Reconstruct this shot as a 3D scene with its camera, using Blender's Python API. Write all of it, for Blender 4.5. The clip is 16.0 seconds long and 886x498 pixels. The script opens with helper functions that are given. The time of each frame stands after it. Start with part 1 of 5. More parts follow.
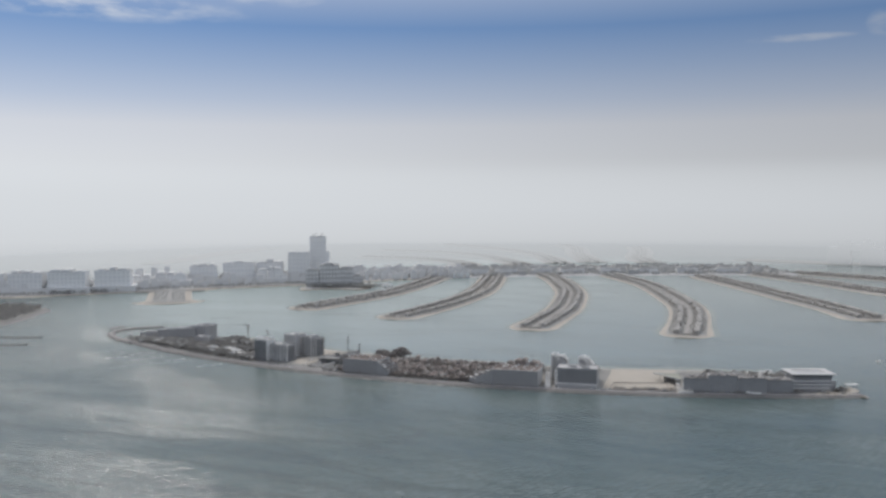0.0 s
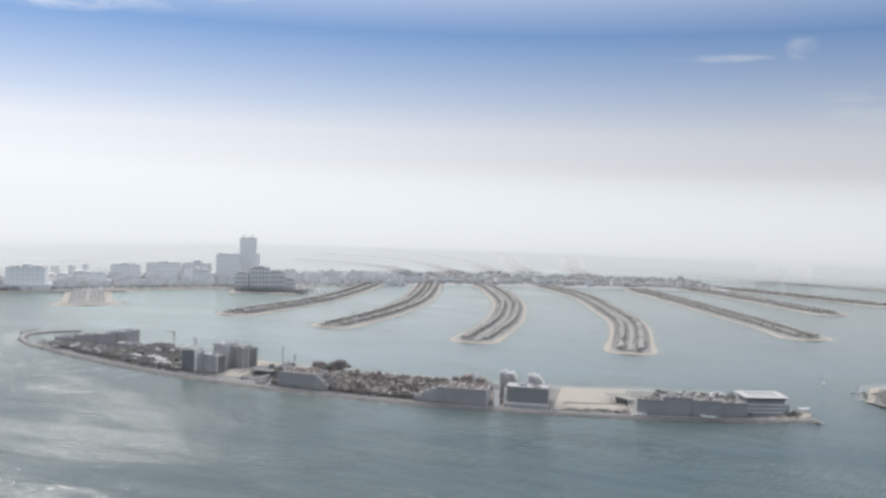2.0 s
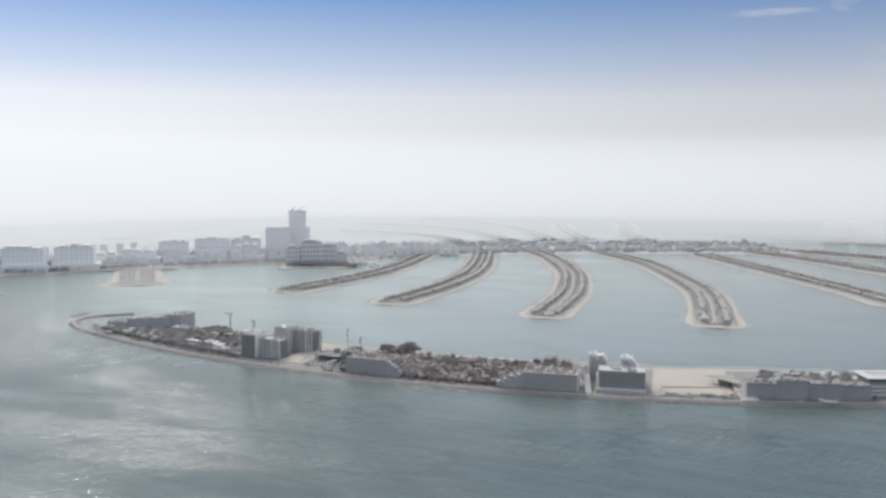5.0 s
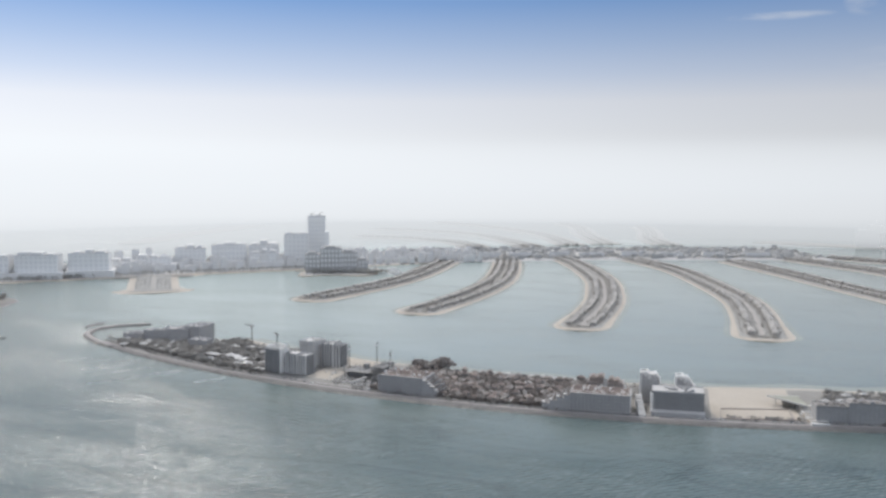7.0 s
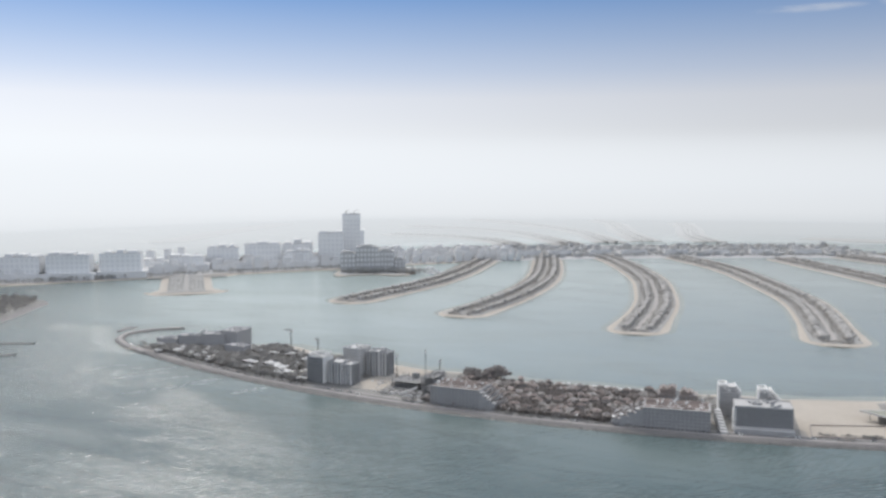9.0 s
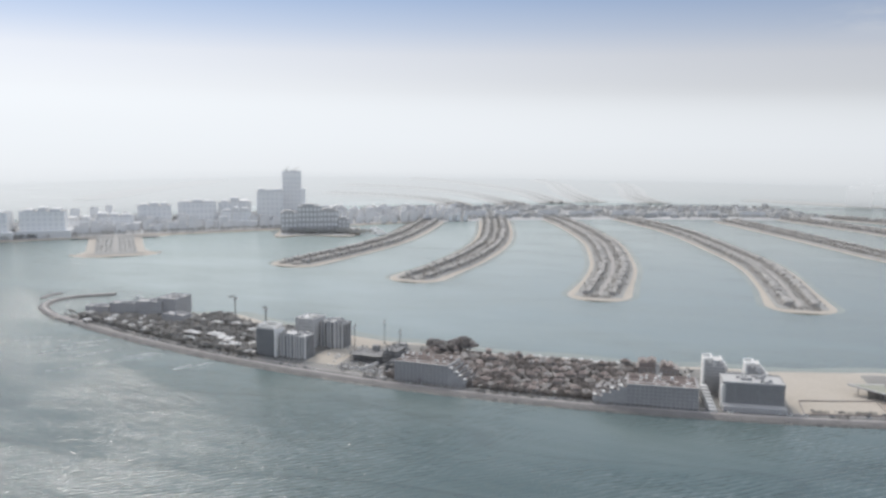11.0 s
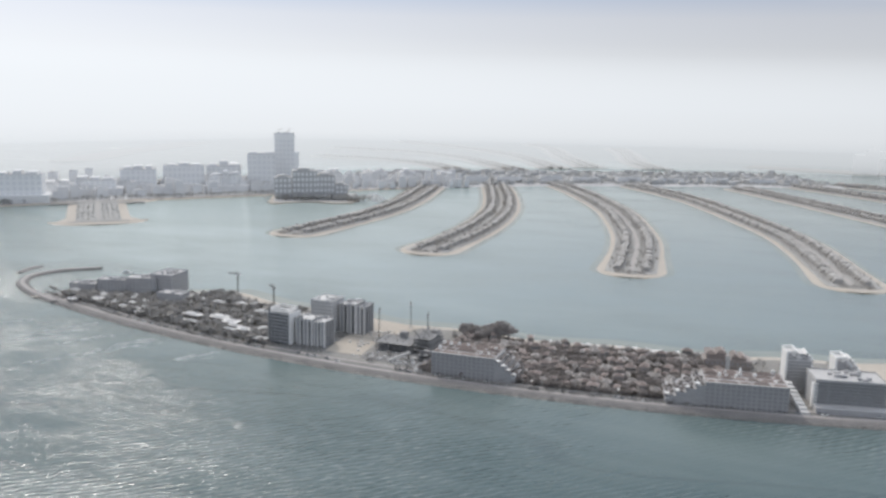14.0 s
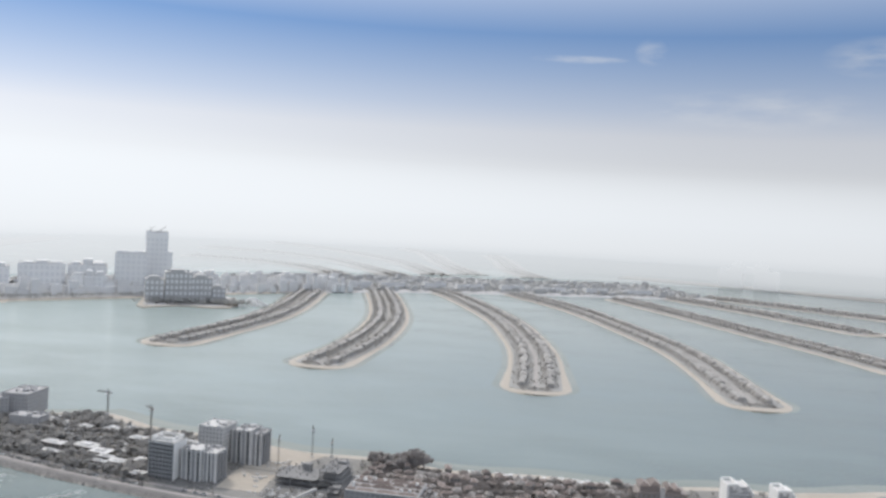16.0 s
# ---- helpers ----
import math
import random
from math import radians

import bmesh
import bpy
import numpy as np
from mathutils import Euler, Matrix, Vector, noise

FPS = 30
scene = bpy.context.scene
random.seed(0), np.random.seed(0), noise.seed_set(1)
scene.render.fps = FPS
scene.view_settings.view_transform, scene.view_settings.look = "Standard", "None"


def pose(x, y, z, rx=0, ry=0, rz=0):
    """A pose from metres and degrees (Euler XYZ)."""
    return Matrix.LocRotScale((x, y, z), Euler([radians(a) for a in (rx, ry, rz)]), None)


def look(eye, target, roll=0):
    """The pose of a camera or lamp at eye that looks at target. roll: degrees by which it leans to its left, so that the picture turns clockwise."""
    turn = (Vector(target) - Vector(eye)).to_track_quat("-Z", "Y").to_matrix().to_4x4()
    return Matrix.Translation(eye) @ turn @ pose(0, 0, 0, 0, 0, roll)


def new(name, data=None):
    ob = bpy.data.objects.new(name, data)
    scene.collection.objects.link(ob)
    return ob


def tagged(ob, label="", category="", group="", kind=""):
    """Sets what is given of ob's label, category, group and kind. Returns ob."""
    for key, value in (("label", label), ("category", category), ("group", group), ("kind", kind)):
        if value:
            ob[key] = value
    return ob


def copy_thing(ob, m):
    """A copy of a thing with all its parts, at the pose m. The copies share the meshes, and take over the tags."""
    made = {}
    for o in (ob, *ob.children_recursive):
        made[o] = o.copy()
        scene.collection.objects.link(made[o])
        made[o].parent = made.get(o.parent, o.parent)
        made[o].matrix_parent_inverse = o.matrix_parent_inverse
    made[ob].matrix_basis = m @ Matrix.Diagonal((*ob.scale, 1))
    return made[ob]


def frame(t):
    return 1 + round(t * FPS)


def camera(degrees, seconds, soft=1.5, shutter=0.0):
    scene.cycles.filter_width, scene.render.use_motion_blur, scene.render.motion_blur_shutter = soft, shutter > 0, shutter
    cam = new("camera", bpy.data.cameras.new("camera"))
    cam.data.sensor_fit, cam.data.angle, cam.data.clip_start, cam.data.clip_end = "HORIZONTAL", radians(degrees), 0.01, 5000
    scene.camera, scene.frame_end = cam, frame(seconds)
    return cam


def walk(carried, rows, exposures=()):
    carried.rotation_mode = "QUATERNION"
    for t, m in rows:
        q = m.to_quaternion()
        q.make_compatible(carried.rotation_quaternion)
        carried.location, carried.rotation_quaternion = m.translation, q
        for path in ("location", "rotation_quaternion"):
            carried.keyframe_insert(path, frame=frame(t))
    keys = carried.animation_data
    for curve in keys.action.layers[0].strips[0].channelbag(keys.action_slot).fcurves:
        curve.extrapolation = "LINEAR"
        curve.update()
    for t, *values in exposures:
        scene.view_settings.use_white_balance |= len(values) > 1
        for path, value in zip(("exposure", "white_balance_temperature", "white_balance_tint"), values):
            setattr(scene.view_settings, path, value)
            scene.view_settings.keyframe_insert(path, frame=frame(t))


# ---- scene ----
# seconds, eye x, y, z, heading to the left of north, pitch, roll
PATH = [
    (0.0, 705.8, -1354.8, 223.8, 32.35, -3.00, -0.22),
    (0.5, 693.0, -1345.7, 224.7, 28.38, -2.78, -1.12),
    (1.0, 680.2, -1336.5, 225.3, 26.34, -2.97, 0.46),
    (1.5, 667.6, -1327.4, 225.9, 27.05, -3.18, 1.87),
    (2.0, 654.7, -1318.3, 226.4, 27.46, -2.61, 1.76),
    (2.5, 641.7, -1309.0, 226.9, 27.78, -3.29, 0.87),
    (3.0, 628.4, -1299.5, 227.4, 28.91, -3.28, 0.50),
    (3.5, 614.6, -1289.8, 227.8, 29.46, -4.32, 0.14),
    (4.0, 600.6, -1280.0, 228.2, 29.77, -5.17, -0.05),
    (6.5, 529.2, -1226.1, 228.4, 30.39, -4.42, 0.57),
    (7.0, 514.7, -1215.8, 228.5, 30.90, -4.65, 0.19),
    (7.5, 500.1, -1205.0, 228.4, 31.50, -5.13, -0.41),
    (8.0, 485.2, -1193.9, 227.8, 32.85, -4.94, -0.27),
    (10.5, 404.8, -1137.9, 226.0, 31.20, -5.09, 0.86),
    (11.0, 388.8, -1126.2, 225.0, 28.17, -7.66, 0.61),
    (11.5, 372.8, -1114.4, 223.8, 25.04, -10.22, 1.74),
    (12.0, 356.8, -1103.0, 222.4, 24.01, -9.29, 2.39),
    (12.5, 341.0, -1091.8, 221.4, 24.91, -7.98, 3.08),
    (13.0, 325.3, -1081.0, 220.4, 25.66, -8.83, 2.66),
    (13.5, 309.6, -1070.5, 220.0, 25.60, -9.61, 1.56),
    (14.0, 294.2, -1060.0, 219.6, 26.71, -10.08, 1.11),
    (14.5, 278.7, -1049.6, 219.6, 27.01, -9.46, 1.30),
    (15.0, 263.0, -1039.0, 220.1, 24.97, -7.54, 2.22),
    (15.5, 247.2, -1028.3, 220.7, 21.55, -5.54, 3.18),
    (16.0, 231.5, -1017.6, 221.3, 18.03, -2.87, 3.20),
]


def aimed(x, y, z, heading, pitch, roll):
    h, p = radians(heading), radians(pitch)
    way = Vector((-math.sin(h) * math.cos(p), math.cos(h) * math.cos(p), math.sin(p)))
    return look((x, y, z), Vector((x, y, z)) + way * 100, roll)


cam = camera(55.05, 16.0, soft=2.9)
walk(cam, [(r[0], aimed(*r[1:])) for r in PATH],
     [(0.0, -0.38), (0.5, -0.15), (1.0, 0.10), (1.5, 0.12), (2.0, 0.04), (3.0, 0.03), (14.5, 0.03), (15.5, 0.06), (16.0, 0.08)])

# ---- light ----
SUN_HEADING, SUN_HEIGHT = 50.0, 46.0       # degrees left of north, above the horizon
sun_to = Vector((-math.sin(radians(SUN_HEADING)) * math.cos(radians(SUN_HEIGHT)),
                 math.cos(radians(SUN_HEADING)) * math.cos(radians(SUN_HEIGHT)), math.sin(radians(SUN_HEIGHT))))
sun = new("sun", bpy.data.lights.new("sun", "SUN"))
sun.data.energy, sun.data.angle, sun.data.color = 1.7, radians(4.0), (1.0, 0.96, 0.91)
sun.matrix_world = look((0, 0, 900), Vector((0, 0, 900)) - sun_to)


def link(tree, a, b):
    tree.links.new(a, b)


def ramp(tree, stops):
    node = tree.nodes.new("ShaderNodeValToRGB")
    e = node.color_ramp.elements
    while len(e) < len(stops):
        e.new(0.5)
    for el, (at, c) in zip(e, stops):
        el.position = at
        el.color = (*c, 1) if isinstance(c, tuple) else (c, c, c, 1)
    return node


def maths(tree, op, a, b=None, clamp=False):
    node = tree.nodes.new("ShaderNodeMath")
    node.operation, node.use_clamp = op, clamp
    for i, v in enumerate((a, b)):
        if v is None:
            continue
        if isinstance(v, (int, float)):
            node.inputs[i].default_value = v
        else:
            link(tree, v, node.inputs[i])
    return node.outputs[0]


world = bpy.data.worlds.new("hazy_sky")
scene.world = world
world.use_nodes = True
wt = world.node_tree
wt.nodes.clear()
w_out = wt.nodes.new("ShaderNodeOutputWorld")
sky = wt.nodes.new("ShaderNodeTexSky")
sky.sky_type, sky.sun_disc = "NISHITA", False
sky.sun_elevation, sky.sun_rotation = radians(SUN_HEIGHT), radians(-SUN_HEADING)
sky.air_density, sky.dust_density, sky.ozone_density = 1.6, 3.0, 1.5
coord = wt.nodes.new("ShaderNodeTexCoord")
split = wt.nodes.new("ShaderNodeSeparateXYZ")
link(wt, coord.outputs["Generated"], split.inputs[0])
height = maths(wt, "MULTIPLY_ADD", split.outputs[2], 2.0)
height.node.inputs[2].default_value = 0.4        # -0.2 .. 0.3 becomes 0 .. 1
HAZE = [(-0.20, (0.26, 0.32, 0.34)), (-0.03, (0.685, 0.73, 0.765)), (0.0, (0.825, 0.86, 0.90)), (0.030, (0.815, 0.85, 0.893)), (0.052, (0.77, 0.80, 0.845)),
        (0.09, (0.715, 0.75, 0.82)), (0.12, (0.535, 0.62, 0.775)), (0.155, (0.38, 0.50, 0.72)), (0.20, (0.21, 0.36, 0.65)), (0.26, (0.12, 0.25, 0.56))]
haze_colour = ramp(wt, [((z + 0.2) * 2, c) for z, c in HAZE])
link(wt, height, haze_colour.inputs[0])
haze_amount = ramp(wt, [((z + 0.2) * 2, a) for z, a in [(0.20, 1.0), (0.24, 0.75), (0.30, 0.0)]])
link(wt, height, haze_amount.inputs[0])
# thin high cloud: streaks and puffs, each at its heading (degrees left of north) and height, with its half-width and half-depth in degrees
cloud_noise = wt.nodes.new("ShaderNodeTexNoise")
cloud_map = wt.nodes.new("ShaderNodeMapping")
cloud_map.inputs["Scale"].default_value = (14.0, 14.0, 60.0)
link(wt, coord.outputs["Generated"], cloud_map.inputs[0])
link(wt, cloud_map.outputs[0], cloud_noise.inputs["Vector"])
cloud_noise.inputs["Scale"].default_value, cloud_noise.inputs["Detail"].default_value = 1.0, 7.0
cloud_noise.inputs["Roughness"].default_value = 0.6
cloud = None
for heading, lift, wide, tall, most in ((9.8, 10.05, 3.4, 0.28, 0.7), (5.1, 10.6, 1.1, 0.9, 0.6), (-8.5, 10.2, 3.5, 1.3, 0.6), (-1.5, 7.0, 8.0, 1.5, 0.55), (-14.0, 7.4, 6.0, 1.3, 0.5),
                                        (55.0, 12.2, 10.5, 1.0, 0.9), (44.0, 13.2, 4.0, 0.6, 0.6), (28.0, 15.0, 7.0, 0.8, 0.5), (72.0, 11.5, 6.0, 0.9, 0.6)):
    h = radians(heading)
    across = wt.nodes.new("ShaderNodeVectorMath")
    across.operation = "DOT_PRODUCT"
    link(wt, coord.outputs["Generated"], across.inputs[0])
    across.inputs[1].default_value = (math.cos(h), math.sin(h), 0)
    ahead = wt.nodes.new("ShaderNodeVectorMath")
    ahead.operation = "DOT_PRODUCT"
    link(wt, coord.outputs["Generated"], ahead.inputs[0])
    ahead.inputs[1].default_value = (-math.sin(h), math.cos(h), 0)
    ex = maths(wt, "POWER", maths(wt, "ABSOLUTE", maths(wt, "DIVIDE", across.outputs["Value"], radians(wide))), 2.0)
    ez = maths(wt, "POWER", maths(wt, "ABSOLUTE", maths(wt, "DIVIDE", maths(wt, "SUBTRACT", split.outputs[2], math.sin(radians(lift))), radians(tall))), 2.0)
    near = maths(wt, "SUBTRACT", 1.0, maths(wt, "ADD", ex, ez), True)
    near = maths(wt, "MULTIPLY", near, maths(wt, "GREATER_THAN", ahead.outputs["Value"], 0.0))
    rag = maths(wt, "MULTIPLY", maths(wt, "SUBTRACT", cloud_noise.outputs["Fac"], 0.40, True), 3.2 * most, True)
    puff = maths(wt, "MULTIPLY", near, rag, True)
    cloud = puff if cloud is None else maths(wt, "MAXIMUM", cloud, puff)
cover = maths(wt, "MAXIMUM", haze_amount.outputs[0], cloud)
cloud_mix = wt.nodes.new("ShaderNodeMixRGB")
link(wt, cloud, cloud_mix.inputs[0])
link(wt, haze_colour.outputs[0], cloud_mix.inputs[1])
cloud_mix.inputs[2].default_value = (0.80, 0.83, 0.88, 1)
# the haze is lighter towards the sun and opposite to it
side = wt.nodes.new("ShaderNodeVectorMath")
side.operation = "DOT_PRODUCT"
link(wt, coord.outputs["Generated"], side.inputs[0])
side.inputs[1].default_value = (-math.sin(radians(SUN_HEADING + 25)), math.cos(radians(SUN_HEADING + 25)), 0)
bright = maths(wt, "MULTIPLY_ADD", maths(wt, "MULTIPLY", side.outputs["Value"], side.outputs["Value"]), 0.46)
bright.node.inputs[2].default_value = 0.73
bg_sky, bg_haze, mix_bg = (wt.nodes.new(n) for n in ("ShaderNodeBackground", "ShaderNodeBackground", "ShaderNodeMixShader"))
bg_sky.inputs["Strength"].default_value = 0.20
veil = wt.nodes.new("ShaderNodeMixRGB")        # a thin white veil over the whole sky
veil.inputs[0].default_value, veil.inputs[2].default_value = 0.7, (4.5, 4.65, 4.9, 1)
link(wt, sky.outputs[0], veil.inputs[1])
link(wt, veil.outputs[0], bg_sky.inputs["Color"])
link(wt, cloud_mix.outputs[0], bg_haze.inputs["Color"])
link(wt, bright, bg_haze.inputs["Strength"])
link(wt, cover, mix_bg.inputs[0])
link(wt, bg_sky.outputs[0], mix_bg.inputs[1])
link(wt, bg_haze.outputs[0], mix_bg.inputs[2])
link(wt, mix_bg.outputs[0], w_out.inputs["Surface"])


# ---- materials ----
def surface(name, dark, light, rough=0.8, fine=0.5, coarse=0.03, bump=0.0, metal=0.0, vary=0.0, spec=0.3, haze_sheen=0.5, leaf=0.0):
    """A matt surface between two colours, with grain and stains (cycles per metre), and a shift of tone from thing to thing."""
    m = bpy.data.materials.new(name)
    m.use_nodes = True
    t = m.node_tree
    b = t.nodes["Principled BSDF"]
    b.inputs["Roughness"].default_value, b.inputs["Metallic"].default_value = rough, metal
    b.inputs["Specular IOR Level"].default_value = spec
    # pale sheen stands in for the wash of haze over each surface
    b.inputs["Sheen Weight"].default_value, b.inputs["Sheen Roughness"].default_value = haze_sheen, 0.45
    b.inputs["Sheen Tint"].default_value = (0.95, 0.92, 0.88, 1)
    c = t.nodes.new("ShaderNodeTexCoord")
    out = []
    for scale, detail in ((fine, 4.0), (coarse, 3.0)):
        n = t.nodes.new("ShaderNodeTexNoise")
        n.inputs["Scale"].default_value, n.inputs["Detail"].default_value = scale, detail
        link(t, c.outputs["Object"], n.inputs["Vector"])
        out.append(n.outputs["Fac"])
    both = maths(t, "ADD", maths(t, "MULTIPLY", out[0], 0.55), maths(t, "MULTIPLY", out[1], 0.45))
    if vary:
        info = t.nodes.new("ShaderNodeObjectInfo")
        isl = t.nodes.new("ShaderNodeNewGeometry")
        rnd = maths(t, "FRACT", maths(t, "ADD", info.outputs["Random"], isl.outputs["Random Per Island"]))
        both = maths(t, "ADD", both, maths(t, "MULTIPLY", maths(t, "SUBTRACT", rnd, 0.5), vary))
    r = ramp(t, [(0.32, dark), (0.68, light)])
    link(t, both, r.inputs[0])
    link(t, r.outputs[0], b.inputs["Base Color"])
    if bump:
        bp = t.nodes.new("ShaderNodeBump")
        bp.inputs["Strength"].default_value, bp.inputs["Distance"].default_value = 0.6, bump
        link(t, out[0], bp.inputs["Height"])
        link(t, bp.outputs[0], b.inputs["Normal"])
    if leaf:        # light that comes through the leaves
        tl, mx = t.nodes.new("ShaderNodeBsdfTranslucent"), t.nodes.new("ShaderNodeMixShader")
        link(t, r.outputs[0], tl.inputs["Color"])
        mx.inputs[0].default_value = leaf
        link(t, b.outputs[0], mx.inputs[1])
        link(t, tl.outputs[0], mx.inputs[2])
        link(t, mx.outputs[0], t.nodes["Material Output"].inputs["Surface"])
    return m


CX, CY, R_OUT, R_IN = -144.0, 830.8, 1338.0, 1177.3       # centre and shores of the crescent


def sea_surface(name, deep, pale, rough, strength, lagoon=None):
    m = bpy.data.materials.new(name)
    m.use_nodes = True
    t = m.node_tree
    b = t.nodes["Principled BSDF"]
    b.inputs["Roughness"].default_value, b.inputs["IOR"].default_value = rough, 1.333
    b.inputs["Specular IOR Level"].default_value = 0.43
    c = t.nodes.new("ShaderNodeTexCoord")

    def waves(scale, stretch, turn, detail):
        mp = t.nodes.new("ShaderNodeMapping")
        mp.vector_type = "TEXTURE"
        mp.inputs["Rotation"].default_value = (0, 0, radians(turn))
        mp.inputs["Scale"].default_value = (stretch, 1, 1)
        link(t, c.outputs["Object"], mp.inputs[0])
        n = t.nodes.new("ShaderNodeTexNoise")
        n.inputs["Scale"].default_value, n.inputs["Detail"].default_value = scale, detail
        link(t, mp.outputs[0], n.inputs["Vector"])
        return n.outputs["Fac"]
    patches = waves(0.009, 2.2, 10, 5.0)
    streaks = waves(0.06, 6.0, 4, 5.0)
    ripples = waves(0.24, 5.0, 50, 3.0)
    chop = waves(0.55, 4.0, 108, 2.5)
    flecks = waves(0.8, 9.0, 46, 4.0)
    drift = waves(0.0052, 4.5, 12, 3.0)

    def swell(length, turn, wobble):
        """Rows of wavelets, so many metres from crest to crest."""
        mp = t.nodes.new("ShaderNodeMapping")
        mp.vector_type = "TEXTURE"
        mp.inputs["Rotation"].default_value = (0, 0, radians(turn))
        link(t, c.outputs["Object"], mp.inputs[0])
        n = t.nodes.new("ShaderNodeTexWave")
        n.wave_type, n.bands_direction = "BANDS", "Y"
        n.inputs["Scale"].default_value, n.inputs["Distortion"].default_value = 0.314 / length, wobble
        n.inputs["Detail"].default_value, n.inputs["Detail Scale"].default_value = 2.0, 0.06 * length
        link(t, mp.outputs[0], n.inputs["Vector"])
        return n.outputs["Fac"]
    rows = maths(t, "ADD", maths(t, "MULTIPLY", swell(5.0, 48, 8.0), 0.78), maths(t, "MULTIPLY", swell(6.5, 82, 7.0), 0.27))
    tone = maths(t, "ADD", maths(t, "MULTIPLY", patches, 0.6), maths(t, "MULTIPLY", streaks, 0.4))
    r = ramp(t, [(0.36, deep), (0.64, pale)])
    link(t, tone, r.inputs[0])
    # wind-broken crests in the rougher patches, with ripple glints painted as pale flecks
    crest = maths(t, "MULTIPLY", maths(t, "MULTIPLY", maths(t, "SUBTRACT", flecks, 0.56, True), 5.0, True), maths(t, "MULTIPLY", maths(t, "SUBTRACT", patches, 0.44, True), 6.0, True))
    gust = ramp(t, [(0.38, 0.35), (0.62, 1.0)])
    link(t, patches, gust.inputs[0])
    combed = maths(t, "MULTIPLY", maths(t, "MULTIPLY", maths(t, "SUBTRACT", rows, 0.54, True), maths(t, "SUBTRACT", flecks, 0.31, True)), 4.6, True)
    crest = maths(t, "ADD", maths(t, "MULTIPLY", crest, 0.6), maths(t, "MULTIPLY", combed, maths(t, "SUBTRACT", gust.outputs[0], 0.35, True)), True)
    glint_mix = t.nodes.new("ShaderNodeMixRGB")
    link(t, crest, glint_mix.inputs[0])
    link(t, r.outputs[0], glint_mix.inputs[1])
    glint_mix.inputs[2].default_value = (0.29, 0.33, 0.33, 1)
    # thin dark slicks that wander along the current
    slick = maths(t, "SUBTRACT", 1.0, maths(t, "MULTIPLY", maths(t, "ABSOLUTE", maths(t, "SUBTRACT", drift, 0.5)), 70.0), True)
    slicked = t.nodes.new("ShaderNodeMixRGB")
    link(t, maths(t, "MULTIPLY", slick, 0.4), slicked.inputs[0])
    link(t, glint_mix.outputs[0], slicked.inputs[1])
    slicked.inputs[2].default_value = (deep[0] * 0.6, deep[1] * 0.6, deep[2] * 0.65, 1)
    colour = slicked.outputs[0]
    sheltered = 0.0
    if lagoon:      # water over the sand inside the crescent is shallower, and paler with painted haze
        away = t.nodes.new("ShaderNodeVectorMath")
        away.operation = "DISTANCE"
        link(t, c.outputs["Object"], away.inputs[0])
        away.inputs[1].default_value = (CX, CY, 0)
        wander = maths(t, "ADD", away.outputs["Value"], maths(t, "MULTIPLY", maths(t, "SUBTRACT", patches, 0.5), 320))
        inside = ramp(t, [(0.0, 1.0), (1.0, 0.0)])
        link(t, maths(t, "DIVIDE", maths(t, "SUBTRACT", wander, R_IN - 120), 420), inside.inputs[0])
        mix = t.nodes.new("ShaderNodeMixRGB")
        link(t, inside.outputs[0], mix.inputs[0])
        link(t, colour, mix.inputs[1])
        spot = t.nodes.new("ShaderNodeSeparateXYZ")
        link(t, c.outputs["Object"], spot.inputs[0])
        # sunward haze glare painted in: lagoon colour paler westward, darker eastward
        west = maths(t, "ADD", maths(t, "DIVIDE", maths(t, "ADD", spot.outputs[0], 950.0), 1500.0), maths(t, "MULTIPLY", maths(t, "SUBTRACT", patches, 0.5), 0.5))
        sunward_tone = ramp(t, [(0.0, tuple(min(1.0, v * 1.55) for v in lagoon)), (0.55, lagoon), (1.0, tuple(v * 0.74 for v in lagoon))])
        link(t, west, sunward_tone.inputs[0])
        link(t, sunward_tone.outputs[0], mix.inputs[2])
        colour = mix.outputs[0]
        sheltered = inside.outputs[0]
    link(t, colour, b.inputs["Base Color"])
    high = maths(t, "ADD", maths(t, "MULTIPLY", maths(t, "MULTIPLY", ripples, 0.85), gust.outputs[0]), maths(t, "MULTIPLY", maths(t, "ADD", chop, maths(t, "MULTIPLY", rows, gust.outputs[0])), 0.5))
    high = maths(t, "MULTIPLY", high, maths(t, "SUBTRACT", 1.0, maths(t, "MULTIPLY", sheltered, 0.7)))
    bp = t.nodes.new("ShaderNodeBump")
    bp.inputs["Strength"].default_value, bp.inputs["Distance"].default_value = strength, 1.0
    link(t, high, bp.inputs["Height"])
    link(t, bp.outputs[0], b.inputs["Normal"])
    return m


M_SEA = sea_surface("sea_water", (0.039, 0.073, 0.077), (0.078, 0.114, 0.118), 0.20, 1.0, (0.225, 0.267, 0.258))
M_SHALLOW = sea_surface("shallow_water", (0.20, 0.225, 0.20), (0.255, 0.268, 0.235), 0.22, 0.4)
M_SAND = surface("beach_sand", (0.335, 0.288, 0.232), (0.43, 0.378, 0.315), 0.95, 0.3, 0.02, 0.1)
M_EARTH = surface("dusty_ground", (0.17, 0.163, 0.152), (0.26, 0.248, 0.23), 0.95, 0.2, 0.02, 0.2, haze_sheen=0.3)
M_GARDEN = surface("garden_ground", (0.18, 0.175, 0.167), (0.25, 0.243, 0.232), 0.95, 0.25, 0.03, 0.2, haze_sheen=0.3)
M_ROCK = surface("breakwater_rock", (0.135, 0.127, 0.123), (0.215, 0.203, 0.197), 0.9, 0.6, 0.05, 0.4, haze_sheen=0.3)
M_WETROCK = surface("wet_rock", (0.12, 0.115, 0.105), (0.20, 0.185, 0.17), 0.5, 0.6, 0.05, 0.4, spec=0.5, haze_sheen=0.2)
